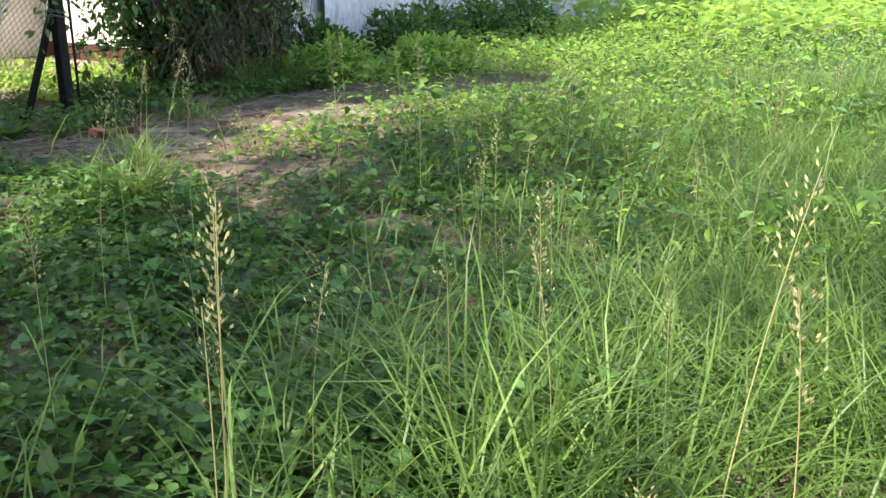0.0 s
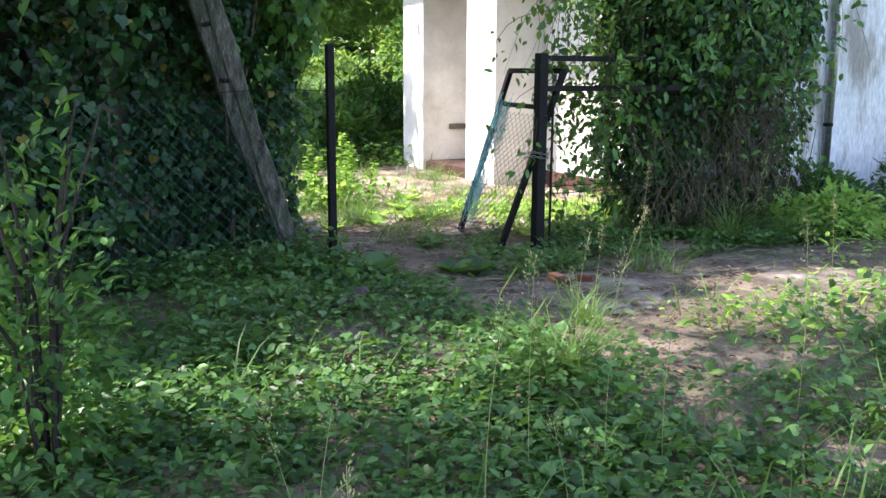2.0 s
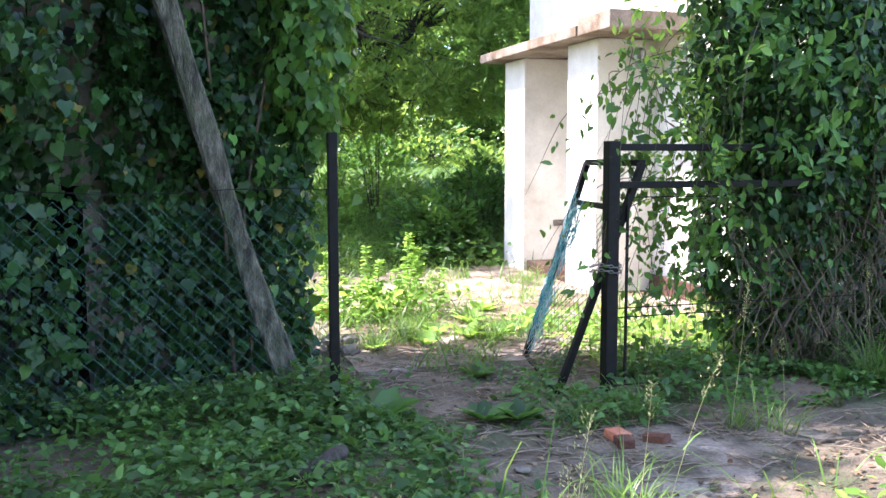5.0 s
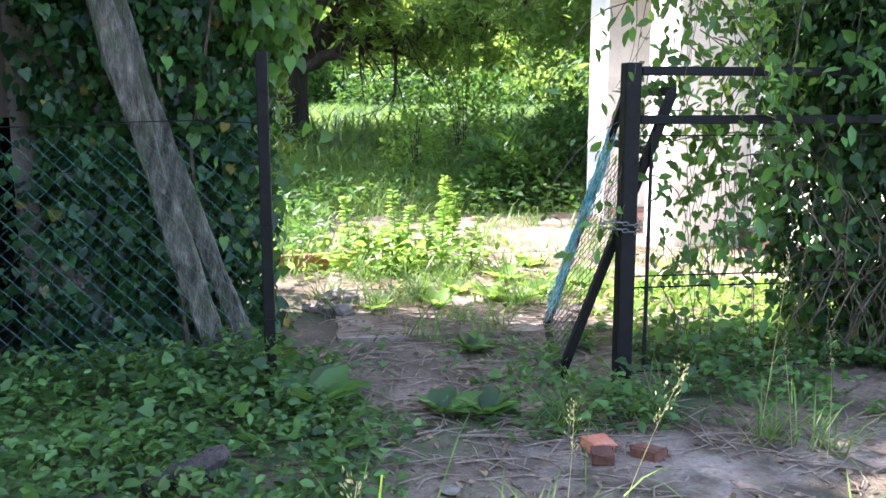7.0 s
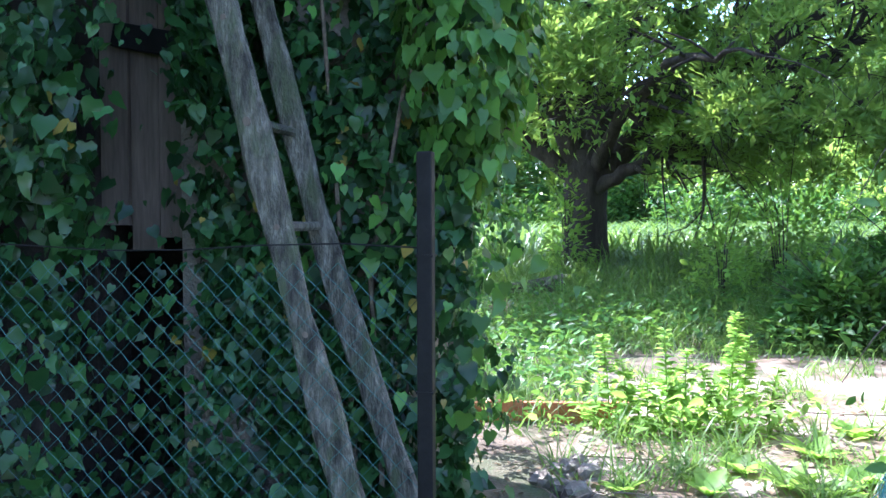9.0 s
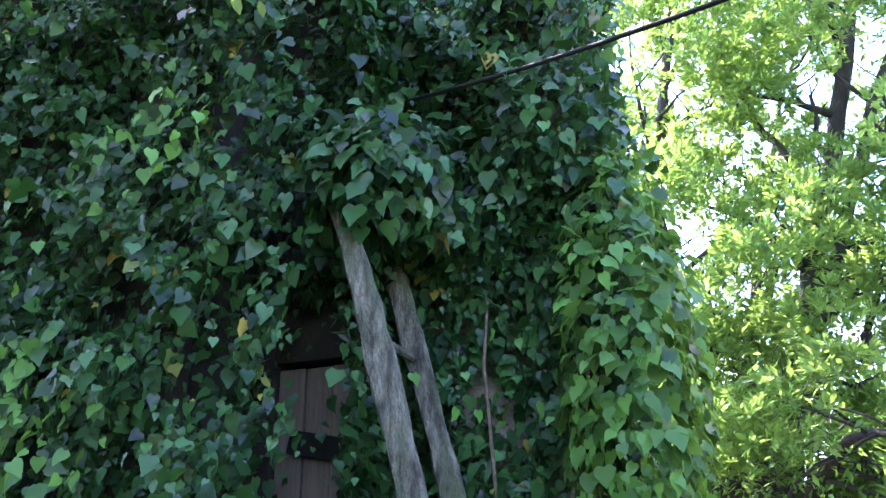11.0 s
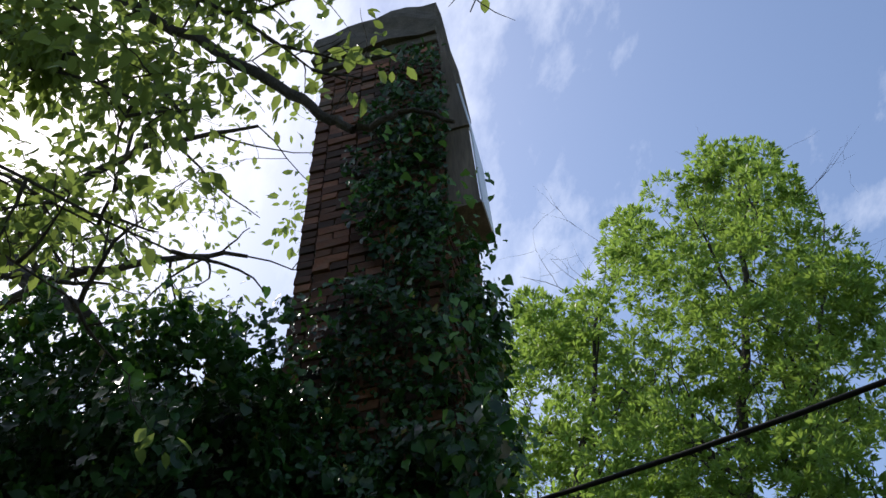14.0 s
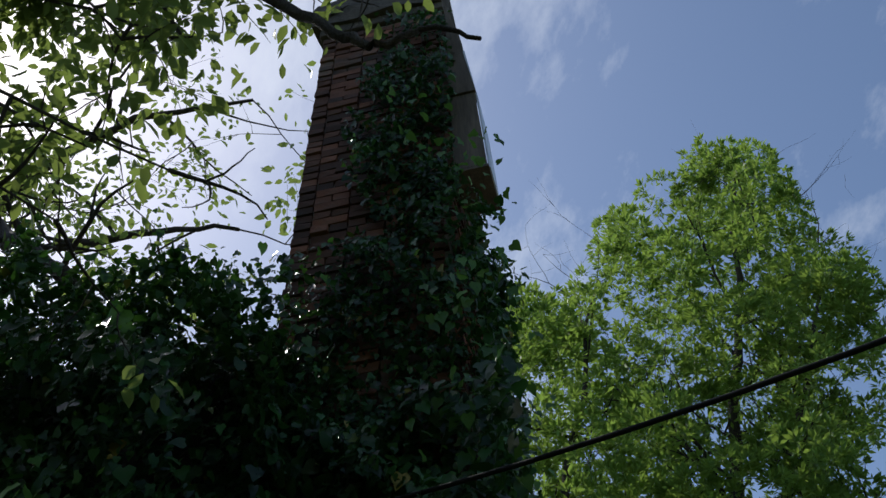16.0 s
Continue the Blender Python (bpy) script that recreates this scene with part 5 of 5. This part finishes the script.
    ob = leaf_object("weeds", [scatter(OVAL, at, rs.normal(size=(n, 3)) * np.array([1, 1, 0.5]), np.array([0, 0, 1.0]) + 0.4 * rs.normal(size=(n, 3)), 0.22 * (0.5 + 0.8 * rs.random(n)))], M_FRESH, None, YARD)
    tagged(ob, "sunny tall weeds along the house front", "weeds", "", "stuff")
    # grass: near verge, yard tufts, meadow
    sets = []
    def near_keep(u, v, q):
        d = np.clip(0.9 - 0.9 * (v + 4.9 - 0.45 * np.clip(u, -1, 3)), 0.05, 1) * np.clip((u + 2.3 + 0.4 * (v + 5)) / 1.0, 0, 1)
        d = np.maximum(d, 0.25 * ((u > 1.0) & (v < -1.6)))
        d = d * np.where(v > -5.3 + 0.3 * fbm(u, v, 1.2, 4), 0.38, 1.0)
        return (q < d * np.clip(0.75 + 0.5 * fbm(u, v, 1.9, 2), 0, 1) * (1 - bare(u, v))) & ((u + 2.9) ** 2 + (v + 6.5) ** 2 > 0.2)
    u, v = spread_points(rs, 120000, -3.2, 7.5, -8.6, -1.2, near_keep)
    n = len(u)
    length = (0.20 + 0.34 * rs.random(n)) * np.clip(0.8 + 0.5 * fbm(u, v, 0.9, 5) + 0.18 * np.clip(-v - 4, 0, 2), 0.4, 1.5)
    a = rs.random(n) * 6.28
    lean = (0.25 + 0.75 * rs.random(n) ** 1.5)[:, None]
    along = np.stack([np.cos(a), np.sin(a), np.zeros(n)], 1) * lean + np.array([0, 0, 1.0]) + 0.2 * rs.normal(size=(n, 3))
    face = np.stack([np.cos(a), np.sin(a), np.full(n, -0.1)], 1)
    sets.append(scatter(BLADE, np.stack([u, v, ground_z(u, v) - 0.01], 1), along, face, length, 0.0045 + 0.0065 * rs.random(n)))
    ob = leaf_object("grass", sets, M_GRASS, None, YARD)
    tagged(ob, "tall lush green grass on the verge", "grass", "", "stuff")
    sets = []
    def yard_keep(u, v, q):
        tuft = fbm(u, v, 2.6, 7) > 0.25
        d = 0.6 * tuft * ((u > 0.3) & (u < 4.4) & (v > 0.8) & (v < 6.5))
        d = np.maximum(d, 0.8 * ((u > 0.6) & (u < 2.0) & (v > 1.5) & (v < 3.4)) * (fbm(u, v, 3.0, 1) > 0.0))
        d = np.maximum(d, 0.75 * (v > 6.6) * (v < 14) * (1 - bare(u, v)) * (1 - 0.95 * np.exp(-(((u + 1.6) / 1.8) ** 2 + ((v - 9.3) / 1.2) ** 2))))
        d = np.maximum(d, 0.7 * (u < 0.4) * (v > 3.0) * (v < 8))
        return q < d
    u, v = spread_points(rs, 90000, -5, 9, 0.8, 14.5, yard_keep)
    n = len(u)
    length = (0.12 + 0.22 * rs.random(n)) * (1 + 1.3 * np.clip((v - 6.5) / 2, 0, 1))
    a = rs.random(n) * 6.28
    along = np.stack([np.cos(a), np.sin(a), np.zeros(n)], 1) * (0.25 + 0.75 * rs.random(n))[:, None] + np.array([0, 0, 1.0]) + 0.2 * rs.normal(size=(n, 3))
    face = np.stack([np.cos(a), np.sin(a), np.full(n, -0.1)], 1)
    sets.append(scatter(BLADE, np.stack([u, v, ground_z(u, v) - 0.01], 1), along, face, length, 0.008 + 0.008 * rs.random(n) + 0.002 * np.clip(v - 7, 0, 9)))
    ob = leaf_object("grass", sets, M_GRASS, None, YARD)
    tagged(ob, "grass tufts sprouting through the yard", "grass", "", "stuff")
    sets = []
    u, v = spread_points(rs, 90000, -34, 34, 13, 48, lambda u, v, q: (q < 14 / (v + 2)) & ~((u > 3.5) & (v < 8)) & (q > bare(u, v) * 0.9))
    n = len(u)
    length = 0.55 + 0.5 * rs.random(n)
    a = rs.random(n) * 6.28
    along = np.stack([0.3 * np.cos(a), 0.3 * np.sin(a), np.full(n, 1.0)], 1)
    face = np.stack([np.cos(a), np.sin(a), np.full(n, -0.1)], 1)
    sets.append(scatter(BLADE, np.stack([u, v, ground_z(u, v) - 0.02], 1), along, face, length, 0.03 + 0.0022 * v))
    ob = leaf_object("meadow_grass", sets, M_GRASS, None, YARD)
    tagged(ob, "sunlit meadow of long pale grass", "meadow", "", "stuff")
    # broad-leaved growth at the back of the yard
    u, v = spread_points(rs, 16000, -4.5, 4.4, 3.2, 9.5, lambda u, v, q: q < np.maximum(0.8 * (u < 0.4) * (v < 8), 0.75 * (v > 6.2) * (fbm(u, v, 1.3, 3) > -0.1)))
    n = len(u)
    at = np.stack([u, v, ground_z(u, v) + 0.03 + 0.38 * rs.random(n)], 1)
    ob = leaf_object("undergrowth", [scatter(OVAL, at, rs.normal(size=(n, 3)) * np.array([1, 1, 0.45]), np.array([0, 0, 1.0]) + 0.4 * rs.normal(size=(n, 3)), 0.10 * (0.5 + 0.8 * rs.random(n)))], M_SHOOT, None, YARD)
    tagged(ob, "low green undergrowth at the yard's edge", "undergrowth", "", "stuff")
    # dead leaves and twigs
    u, v = spread_points(rs, 19000, -3, 6, -5, 4.5, lambda u, v, q: q < 0.30 + 0.70 * bare(u, v))
    n = len(u)
    at = np.stack([u, v, ground_z(u, v) + 0.012 + 0.03 * ((v > 1.0) & (u > 0.35))], 1)
    ob = leaf_object("leaf_litter", [scatter(OVAL, at, rs.normal(size=(n, 3)) * np.array([1, 1, 0.15]), np.array([0, 0, 1.0]) + 0.3 * rs.normal(size=(n, 3)), 0.045 * (0.5 + 0.9 * rs.random(n)))], M_LITTER, None, YARD)
    tagged(ob, "dry brown leaf litter on the trodden earth", "leaf litter", "", "stuff")
    chunks = []
    for k in range(640):
        u0, v0 = 0.2 + 1.7 * rs.random(), -1.2 + 2.8 * rs.random()
        if k % 4 == 0:
            u0, v0 = 1 + 3 * rs.random(), -1.6 + 0.9 * rs.random()
        a, l = rs.normal() * 0.5 + (0 if rs.random() < 0.6 else 1.4), 0.08 + 0.3 * rs.random()
        z0 = float(ground_z(u0, v0)) + 0.012 + (0.03 if v0 > 1 else 0)
        chunks.append(tube([(u0, v0, z0), (u0 + 0.5 * l * math.cos(a), v0 + 0.5 * l * math.sin(a) + 0.02 * rs.normal(), z0 + 0.01), (u0 + l * math.cos(a), v0 + l * math.sin(a), z0)], [0.004, 0.0035, 0.002], 4))
    v_, f_ = joined(chunks)
    tagged(mesh_object("twigs", v_, f_, M_TWIG, None, "", YARD), "fallen thin twigs across the gateway", "twigs", "", "stuff")


build_ground_plants()


# ---- small things ----
def build_weeds():
    """The upright leafy weeds that catch the sun in the yard."""
    rs = np.random.default_rng(101)
    for k, (u, v, h) in enumerate(((0.55, 3.2, 0.66), (0.68, 3.05, 0.5), (0.93, 3.12, 0.7), (1.05, 3.3, 0.55), (1.30, 3.05, 0.72), (1.42, 3.2, 0.68), (1.18, 2.95, 0.5), (0.80, 2.9, 0.42), (1.55, 3.0, 0.5), (1.36, 3.35, 0.8), (0.45, 2.95, 0.4))):
        w = thing("weed", u, v, 0.0, "tall yellow-green leafy weed in the sun", "weed", "yard weeds")
        bend = rs.normal(size=2) * 0.06
        pts = [(bend[0] * t * t, bend[1] * t * t, h * t) for t in np.linspace(0, 1, 6)]
        va, fa = tube(pts, list(np.linspace(0.007, 0.003, 6)), 5)
        mesh_object("stem", va, fa, M_FRESH, w)
        n = int(70 * h / 0.6)
        t = np.sqrt(rs.random(n)) * 0.98 + 0.02
        a = rs.random(n) * 6.28
        at = np.stack([bend[0] * t * t, bend[1] * t * t, h * t], 1)
        out = np.stack([np.cos(a), np.sin(a), 0.5 - 0.5 * t + 0.3 * (t > 0.9)], 1)
        ob = leaf_object("leaf", [scatter(OVAL, at, out, np.array([0, 0, 1.0]) + 0.25 * rs.normal(size=(n, 3)), 0.13 * (1.05 - 0.6 * t))], M_FRESH, w)
        tagged(ob, "", "", "", "stuff")
    n = 1500
    u, v = 2.05 + 1.9 * rs.random(n), 0.35 + 1.9 * rs.random(n)
    at = np.stack([u, v, ground_z(u, v) + 0.03 + 0.24 * rs.random(n) ** 1.4 * np.clip(0.6 + 0.6 * fbm(u, v, 2.1, 6), 0.1, 1)], 1)
    ob = leaf_object("weeds", [scatter(OVAL, at, rs.normal(size=(n, 3)) * np.array([1, 1, 0.6]), np.array([0, 0, 1.0]) + 0.4 * rs.normal(size=(n, 3)), 0.11 * (0.4 + 0.7 * rs.random(n)))], M_FRESH, None, YARD)
    tagged(ob, "sunlit low weeds behind the iron fence", "weeds", "", "stuff")
    n = 900
    u, v = 1.0 + 0.42 * rs.normal(size=n), 3.1 + 0.22 * rs.normal(size=n)
    at = np.stack([u, v, 0.03 + 0.34 * rs.random(n) ** 1.3], 1)
    ob = leaf_object("weeds", [scatter(OVAL, at, rs.normal(size=(n, 3)) * np.array([1, 1, 0.6]), np.array([0, 0, 1.0]) + 0.4 * rs.normal(size=(n, 3)), 0.10 * (0.5 + 0.7 * rs.random(n)))], M_FRESH, None, YARD)
    tagged(ob, "bright low weeds round the tall yard weeds", "weeds", "", "stuff")
    # dandelion-like rosettes
    for u, v, r in ((1.13, 0.68, 0.16), (0.81, -0.37, 0.18), (1.0, -0.42, 0.16), (1.08, 1.74, 0.18), (1.67, 1.76, 0.22), (0.66, 1.72, 0.14), (1.5, 1.9, 0.2), (1.9, 2.1, 0.2), (1.3, 2.2, 0.18), (0.22, -0.2, 0.26), (-0.1, -0.15, 0.24), (2.3, 2.4, 0.2), (2.1, 3.2, 0.2), (1.75, 2.6, 0.2)):
        p = thing("dandelion", u, v, float(ground_z(u, v)) + 0.01, "low rosette of broad green leaves", "weed", "rosettes")
        n = 14
        a = np.arange(n) * 2.4
        ob = leaf_object("leaf", [scatter(OVAL, np.zeros((n, 3)), np.stack([np.cos(a), np.sin(a), 0.35 + 0.5 * rs.random(n)], 1), np.array([0, 0, 1.0]) + 0.2 * rs.normal(size=(n, 3)), r * (0.7 + 0.5 * rs.random(n)))], M_FRESH if v > 1.2 else M_COVER, p)
        tagged(ob, "", "", "", "stuff")


build_weeds()


NEAR_STALKS = [(-1.83, -5.33, 2, 0.92, 40), (-1.55, -5.62, 2, 1.05, 210), (-1.50, -5.30, 0, 0.8, 120), (-1.35, -5.6, 1, 1.1, 20)]


def build_stalks():
    """Tall flowering grass stalks with pale seed heads, on the verge."""
    rs = np.random.default_rng(111)
    def stalk(h, heavy, label):
        st = new("grass_stalk")
        tagged(st, label, "grass stalk", "tall grass stalks")
        pts = [(0.10 * t ** 2.2, 0.02 * t, h * t) for t in np.linspace(0, 1, 8)]
        v, f = tube(pts, list(np.linspace(0.0028, 0.0011, 8)), 4)
        mesh_object("stem", v, f, M_STRAW, st)
        n = 60 if heavy else 34
        t = 1 - (0.28 if heavy else 0.18) * rs.random(n)
        at = np.stack([0.10 * t ** 2.2, 0.02 * t, h * t], 1)
        a = rs.random(n) * 6.28
        d = np.stack([np.cos(a), np.sin(a), np.full(n, 1.6)], 1)
        at = at + d * (0.035 * rs.random(n) * (1.25 - t) * 6)[:, None] * 0.5
        ob = leaf_object("seed_head", [scatter(LEAFLET, at, d, np.stack([-np.sin(a), np.cos(a), np.zeros(n)], 1), 0.017 if heavy else 0.014)], M_STRAW, st, None, "pale straw-coloured seed head")
        tagged(ob, "", "", "", "stuff")
        b = rs.random(3) * 6.28
        at = np.stack([np.zeros(3), np.zeros(3), h * np.array([0.12, 0.3, 0.45])], 1)
        leaf_object("blade", [scatter(BLADE, at, np.stack([np.cos(b), np.sin(b), np.full(3, 1.2)], 1), np.stack([np.cos(b), np.sin(b), np.zeros(3)], 1), 0.26, 0.008)], M_GRASS, st)
        return st
    kinds = [stalk(0.95, True, "tall grass stalk with a feathery pale seed head"), stalk(0.75, False, "thin grass stalk with a sparse seed head"), stalk(1.1, True, "very tall grass stalk gone to seed")]
    spots = [(-1.62, -5.68, 2, 1.08, 20), (-1.89, -5.36, 1, 1.2, 60), (-1.84, -5.42, 0, 0.84, 10), (-1.57, -5.76, 0, 0.8, 200), (-1.40, -6.2, 2, 1.0, 300), (-1.38, -6.34, 0, 0.95, 100)]
    spots += NEAR_STALKS
    for k in range(54):
        u, v = -1.75 + 4.2 * rs.random() ** 1.2, -6.9 + 3.4 * rs.random()
        spots.append((u, v, int(rs.integers(0, 3)), 0.6 + 0.35 * rs.random(), 360 * rs.random()))
    for u, v in ((0.25, -2.7), (0.3, -2.6), (0.9, -1.95), (1.0, -2.0), (3.6, -0.3), (3.7, -0.2), (3.9, -0.35), (2.1, -0.9), (2.3, -1.1), (2.2, -1.0), (3.4, -0.25), (4.3, -0.5), (4.5, -0.6), (4.1, -0.4), (1.55, 1.6), (1.1, 4.2), (0.1, 4.4), (2.8, -2.1), (3.3, -2.3)):
        spots.append((u, v, int(rs.integers(0, 3)), 0.45 + 0.4 * rs.random(), 360 * rs.random()))
    used = set()
    way = [(-2.97, -6.54), (-2.59, -6.31), (-2.32, -6.21), (-1.99, -5.84), (-1.49, -5.56), (-0.8, -5.05), (-0.11, -4.55), (0.44, -4.09), (0.64, -3.23), (0.66, -2.9)]
    for u, v, k, sc, a in spots:
        if min((u - p) ** 2 + (v - q) ** 2 for p, q in way) < 0.12:
            continue
        m = YARD @ pose(u, v, float(ground_z(u, v)) - 0.01, rs.normal() * 5, rs.normal() * 5, a)
        if k not in used:
            used.add(k)
            kinds[k].matrix_basis = m
        else:
            copy_thing(kinds[k], m @ Matrix.Scale(sc, 4))


build_stalks()


def build_tufts():
    """Single grass tufts beside the way."""
    rs = np.random.default_rng(121)
    for u, v, r, n in ((0.25, -2.65, 0.42, 150), (0.88, -1.95, 0.32, 90), (3.66, -0.3, 0.55, 130), (2.15, -0.9, 0.3, 36), (2.35, -1.0, 0.32, 34), (1.3, -0.6, 0.25, 60), (1.75, -0.5, 0.3, 70), (4.2, -0.45, 0.5, 90), (1.3, 2.5, 0.3, 90), (1.0, 2.0, 0.26, 80), (0.65, 1.75, 0.22, 50), (1.6, 1.6, 0.26, 80), (2.4, 2.2, 0.3, 80), (0.3, 2.2, 0.35, 40), (0.62, 2.75, 0.4, 40), (2.9, 3.3, 0.3, 70), (1.9, 4.4, 0.3, 60)):
        th = thing("grass_tuft", u, v, float(ground_z(u, v)) - 0.005, "arching tuft of long grass at the wayside", "grass tuft", "grass tufts")
        a = rs.random(n) * 6.28
        at = np.stack([0.05 * rs.normal(size=n), 0.05 * rs.normal(size=n), np.zeros(n)], 1)
        along = np.stack([np.cos(a), np.sin(a), 0.8 + 2.2 * rs.random(n)], 1)
        ob = leaf_object("blade", [scatter(BLADE, at, along, np.stack([np.cos(a), np.sin(a), np.zeros(n)], 1), r * (0.6 + 0.7 * rs.random(n)), 0.008)], M_GRASS, th)
        tagged(ob, "", "", "", "stuff")


build_tufts()


def build_bits():
    rs = np.random.default_rng(131)
    # loose bricks by the gate
    for u, v, z, a, b in ((1.38, -0.90, 0.035, 20, 12), (1.36, -1.01, 0.03, 75, 5), (1.56, -1.0, 0.03, 130, 4)):
        br = thing("brick", u, v, z, "broken orange brick lying by the gate post", "brick", "loose bricks", "", a)
        bm = bmesh.new()
        box(bm, -0.062, 0.06, -0.045, 0.045, -0.03, 0.02, pose(0, 0, 0, b, b * 0.7, 0), 0.008)
        for p in bm.verts:
            p.co += Vector((rs.normal(), rs.normal(), rs.normal())) * 0.004
        part("body", bm, M_REDBRICK if a == 20 else M_BRICK, br)
    # rotten log
    lg = thing("log", -0.28, -1.05, 0.05, "short rotten log lying in the ground ivy", "log", "", "", 35)
    v, f = tube([(-0.16, 0, 0), (-0.08, 0.01, 0.01), (0.02, 0, 0.02), (0.12, 0.0, 0.05), (0.17, 0, 0.07)], [0.04, 0.05, 0.055, 0.05, 0.03], 9, 0.3, 4)
    mesh_object("body", v, f, M_BARK, lg)
    # rubble of pale mortar lumps
    for k in range(13):
        u, v = 0.30 + 0.13 * rs.normal(), 1.85 + 0.14 * rs.normal()
        r = 0.035 + 0.045 * rs.random()
        st = thing("rubble", u, v, float(ground_z(u, v)) + 0.4 * r + 0.05 * (k > 8), "lump of pale broken mortar and stone", "rubble", "rubble heap")
        bm = bmesh.new()
        bmesh.ops.create_icosphere(bm, subdivisions=2, radius=r)
        for p in bm.verts:
            p.co *= 1 + 0.30 * rs.normal() * 0.6
            p.co.z *= 0.75
        part("body", bm, M_PALE, st)
    # stones near the leaning leaf
    for u, v, r in ((1.86, 1.3, 0.12), (2.1, 1.5, 0.14), (2.75, 2.5, 0.13), (2.5, 2.9, 0.1), (1.0, -1.55, 0.05), (1.2, -1.8, 0.04), (0.7, -1.2, 0.04), (0.62, 0.35, 0.03)):
        st = thing("stone", u, v, 0.25 * r, "weathered pale stone on the earth", "stone", "stones")
        bm = bmesh.new()
        bmesh.ops.create_icosphere(bm, subdivisions=2, radius=r)
        for p in bm.verts:
            p.co *= 1 + 0.14 * rs.normal()
            p.co.z *= 0.28
        part("body", bm, M_PALE, st)
    # terracotta kerb of the bed
    kerb = thing("kerb", -0.1, 3.3, 0.0, "low terracotta kerb along the overgrown bed", "kerb", "", "structure", 9)
    for k in range(7):
        bm = bmesh.new()
        box(bm, -0.95 + k * 0.25, -0.95 + k * 0.25 + 0.242, -0.03, 0.03, -0.1, 0.15 + 0.006 * rs.normal(), None, 0.008)
        part("kerb_tile", bm, M_REDBRICK, kerb)
    # fallen trunk piece near the big tree
    lg = thing("log", -0.9, 10.4, 0.33, "cut length of pale trunk lying under the tree", "log", "", "", 12)
    v, f = tube([(-0.75, 0, 0.0), (-0.2, 0, 0.05), (0.3, 0, 0.08), (0.62, 0, 0.10)], [0.06, 0.07, 0.13, 0.16], 10, 0.15, 6)
    mesh_object("body", v, f, M_WOOD, lg)
    # cable from the outbuilding across the gateway
    cab = thing("cable", -0.96, 0.62, 3.95, "black overhead cable strung from the ivy outbuilding", "cable")
    pts = [(10.4 * t, -5.2 * t, -3.04 * t + 3.54 * t * t) for t in np.linspace(0, 1, 30)]
    v, f = tube(pts, [0.011] * 30, 6)
    mesh_object("line", v, f, M_IRON, cab, "", None, True)



M_REDBRICK = solid("orange_brick", [(0.3, (0.36, 0.12, 0.06)), (0.7, (0.52, 0.20, 0.11))], 12, 70, 0.9, 0, 0.5, 0.004, (0.30, 0.22, 0.16), 8, (0.58, 0.70))
M_PALE = solid("pale_stone", [(0.3, (0.11, 0.09, 0.07)), (0.7, (0.26, 0.23, 0.19))], 10, 60, 0.95, 0, 0.7, 0.006, (0.14, 0.13, 0.08), 6, (0.52, 0.66))
build_bits()


def build_gate_fittings():
    """Chain round the post, the torn wire netting and the frayed blue-green plastic on the leaf."""
    ch = thing("chain", 1.8, 0.0, 0.83, "rusty steel chain wound round the gate post", "chain")
    n = 40
    for k in range(n):
        a = 4 * math.pi * k / n
        cu, cv, cz = -0.03 + 0.105 * math.cos(a), 0.005 + 0.075 * math.sin(a), 0.035 * (k // 20) + 0.012 * math.sin(2 * a) - 0.02
        ring = [(0.017 * math.cos(q), 0.009 * math.sin(q), 0) for q in np.linspace(0, 2 * math.pi, 9)]
        m = pose(cu, cv, cz, 90 * (k % 2), 0, math.degrees(a) + 90)
        v, f = tube([m @ Vector(p) for p in ring], [0.0035] * 9, 4)
        mesh_object("link", v, f, M_STEEL, ch)
    net = thing("wire_netting", 1.51, 0.14, 0.0, "torn rusty wire netting with frayed blue-green plastic on the gate leaf", "netting")
    nb, nt = np.array([0, 0, 0.0]), np.array([0.51, -0.14, 1.5])
    fb, ft = np.array([0.21, 1.06, 0.0]), np.array([0.64, 0.90, 1.5])
    def on(s, t):
        lo, hi = nb + (fb - nb) * s, nt + (ft - nt) * s
        p = lo + (hi - lo) * t
        return p + np.array([-0.02 - 0.02 * math.sin(3 * s) * math.sin(5 * t), 0, 0])
    chunks = []
    p = 0.045
    for i in range(22):
        pts = [on(min(0.985, max(0.015, (i + ((i + j) % 2)) * p)), 0.06 + 0.70 * j / 30) for j in range(31)]
        chunks.append(tube(pts, [0.0022] * 31, 3))
    v, f = joined(chunks)
    tagged(mesh_object("mesh", v, f, M_RUSTWIRE, net), "", "", "", "stuff")
    rs = np.random.default_rng(141)
    chunks = []
    for k in range(190):
        s0, t0 = 0.97 - 0.30 * rs.random() ** 1.3, 0.05 + 0.68 * rs.random()
        pts = [on(s0 + 0.02 * rs.normal(), t0 + 0.05 * q) + np.array([-0.012 + 0.012 * rs.normal(), 0.012 * rs.normal(), 0]) for q in range(4)]
        chunks.append(tube(pts, [0.0014, 0.0032, 0.0026, 0.0008], 3))
    v, f = joined(chunks)
    tagged(mesh_object("frayed_plastic", v, f, M_TEAL, net, "frayed blue-green plastic strips"), "", "", "", "stuff")


M_RUSTWIRE = solid("rusty_wire", [(0.3, (0.10, 0.085, 0.07)), (0.7, (0.22, 0.18, 0.15))], 20, 80, 0.7, 0.3, 0.1, 0.001)
M_TEAL = solid("teal_plastic", [(0.35, (0.02, 0.22, 0.30)), (0.5, (0.14, 0.40, 0.41)), (0.65, (0.50, 0.63, 0.64))], 9, 50, 0.45, 0, 0.1, 0.001)
build_gate_fittings()
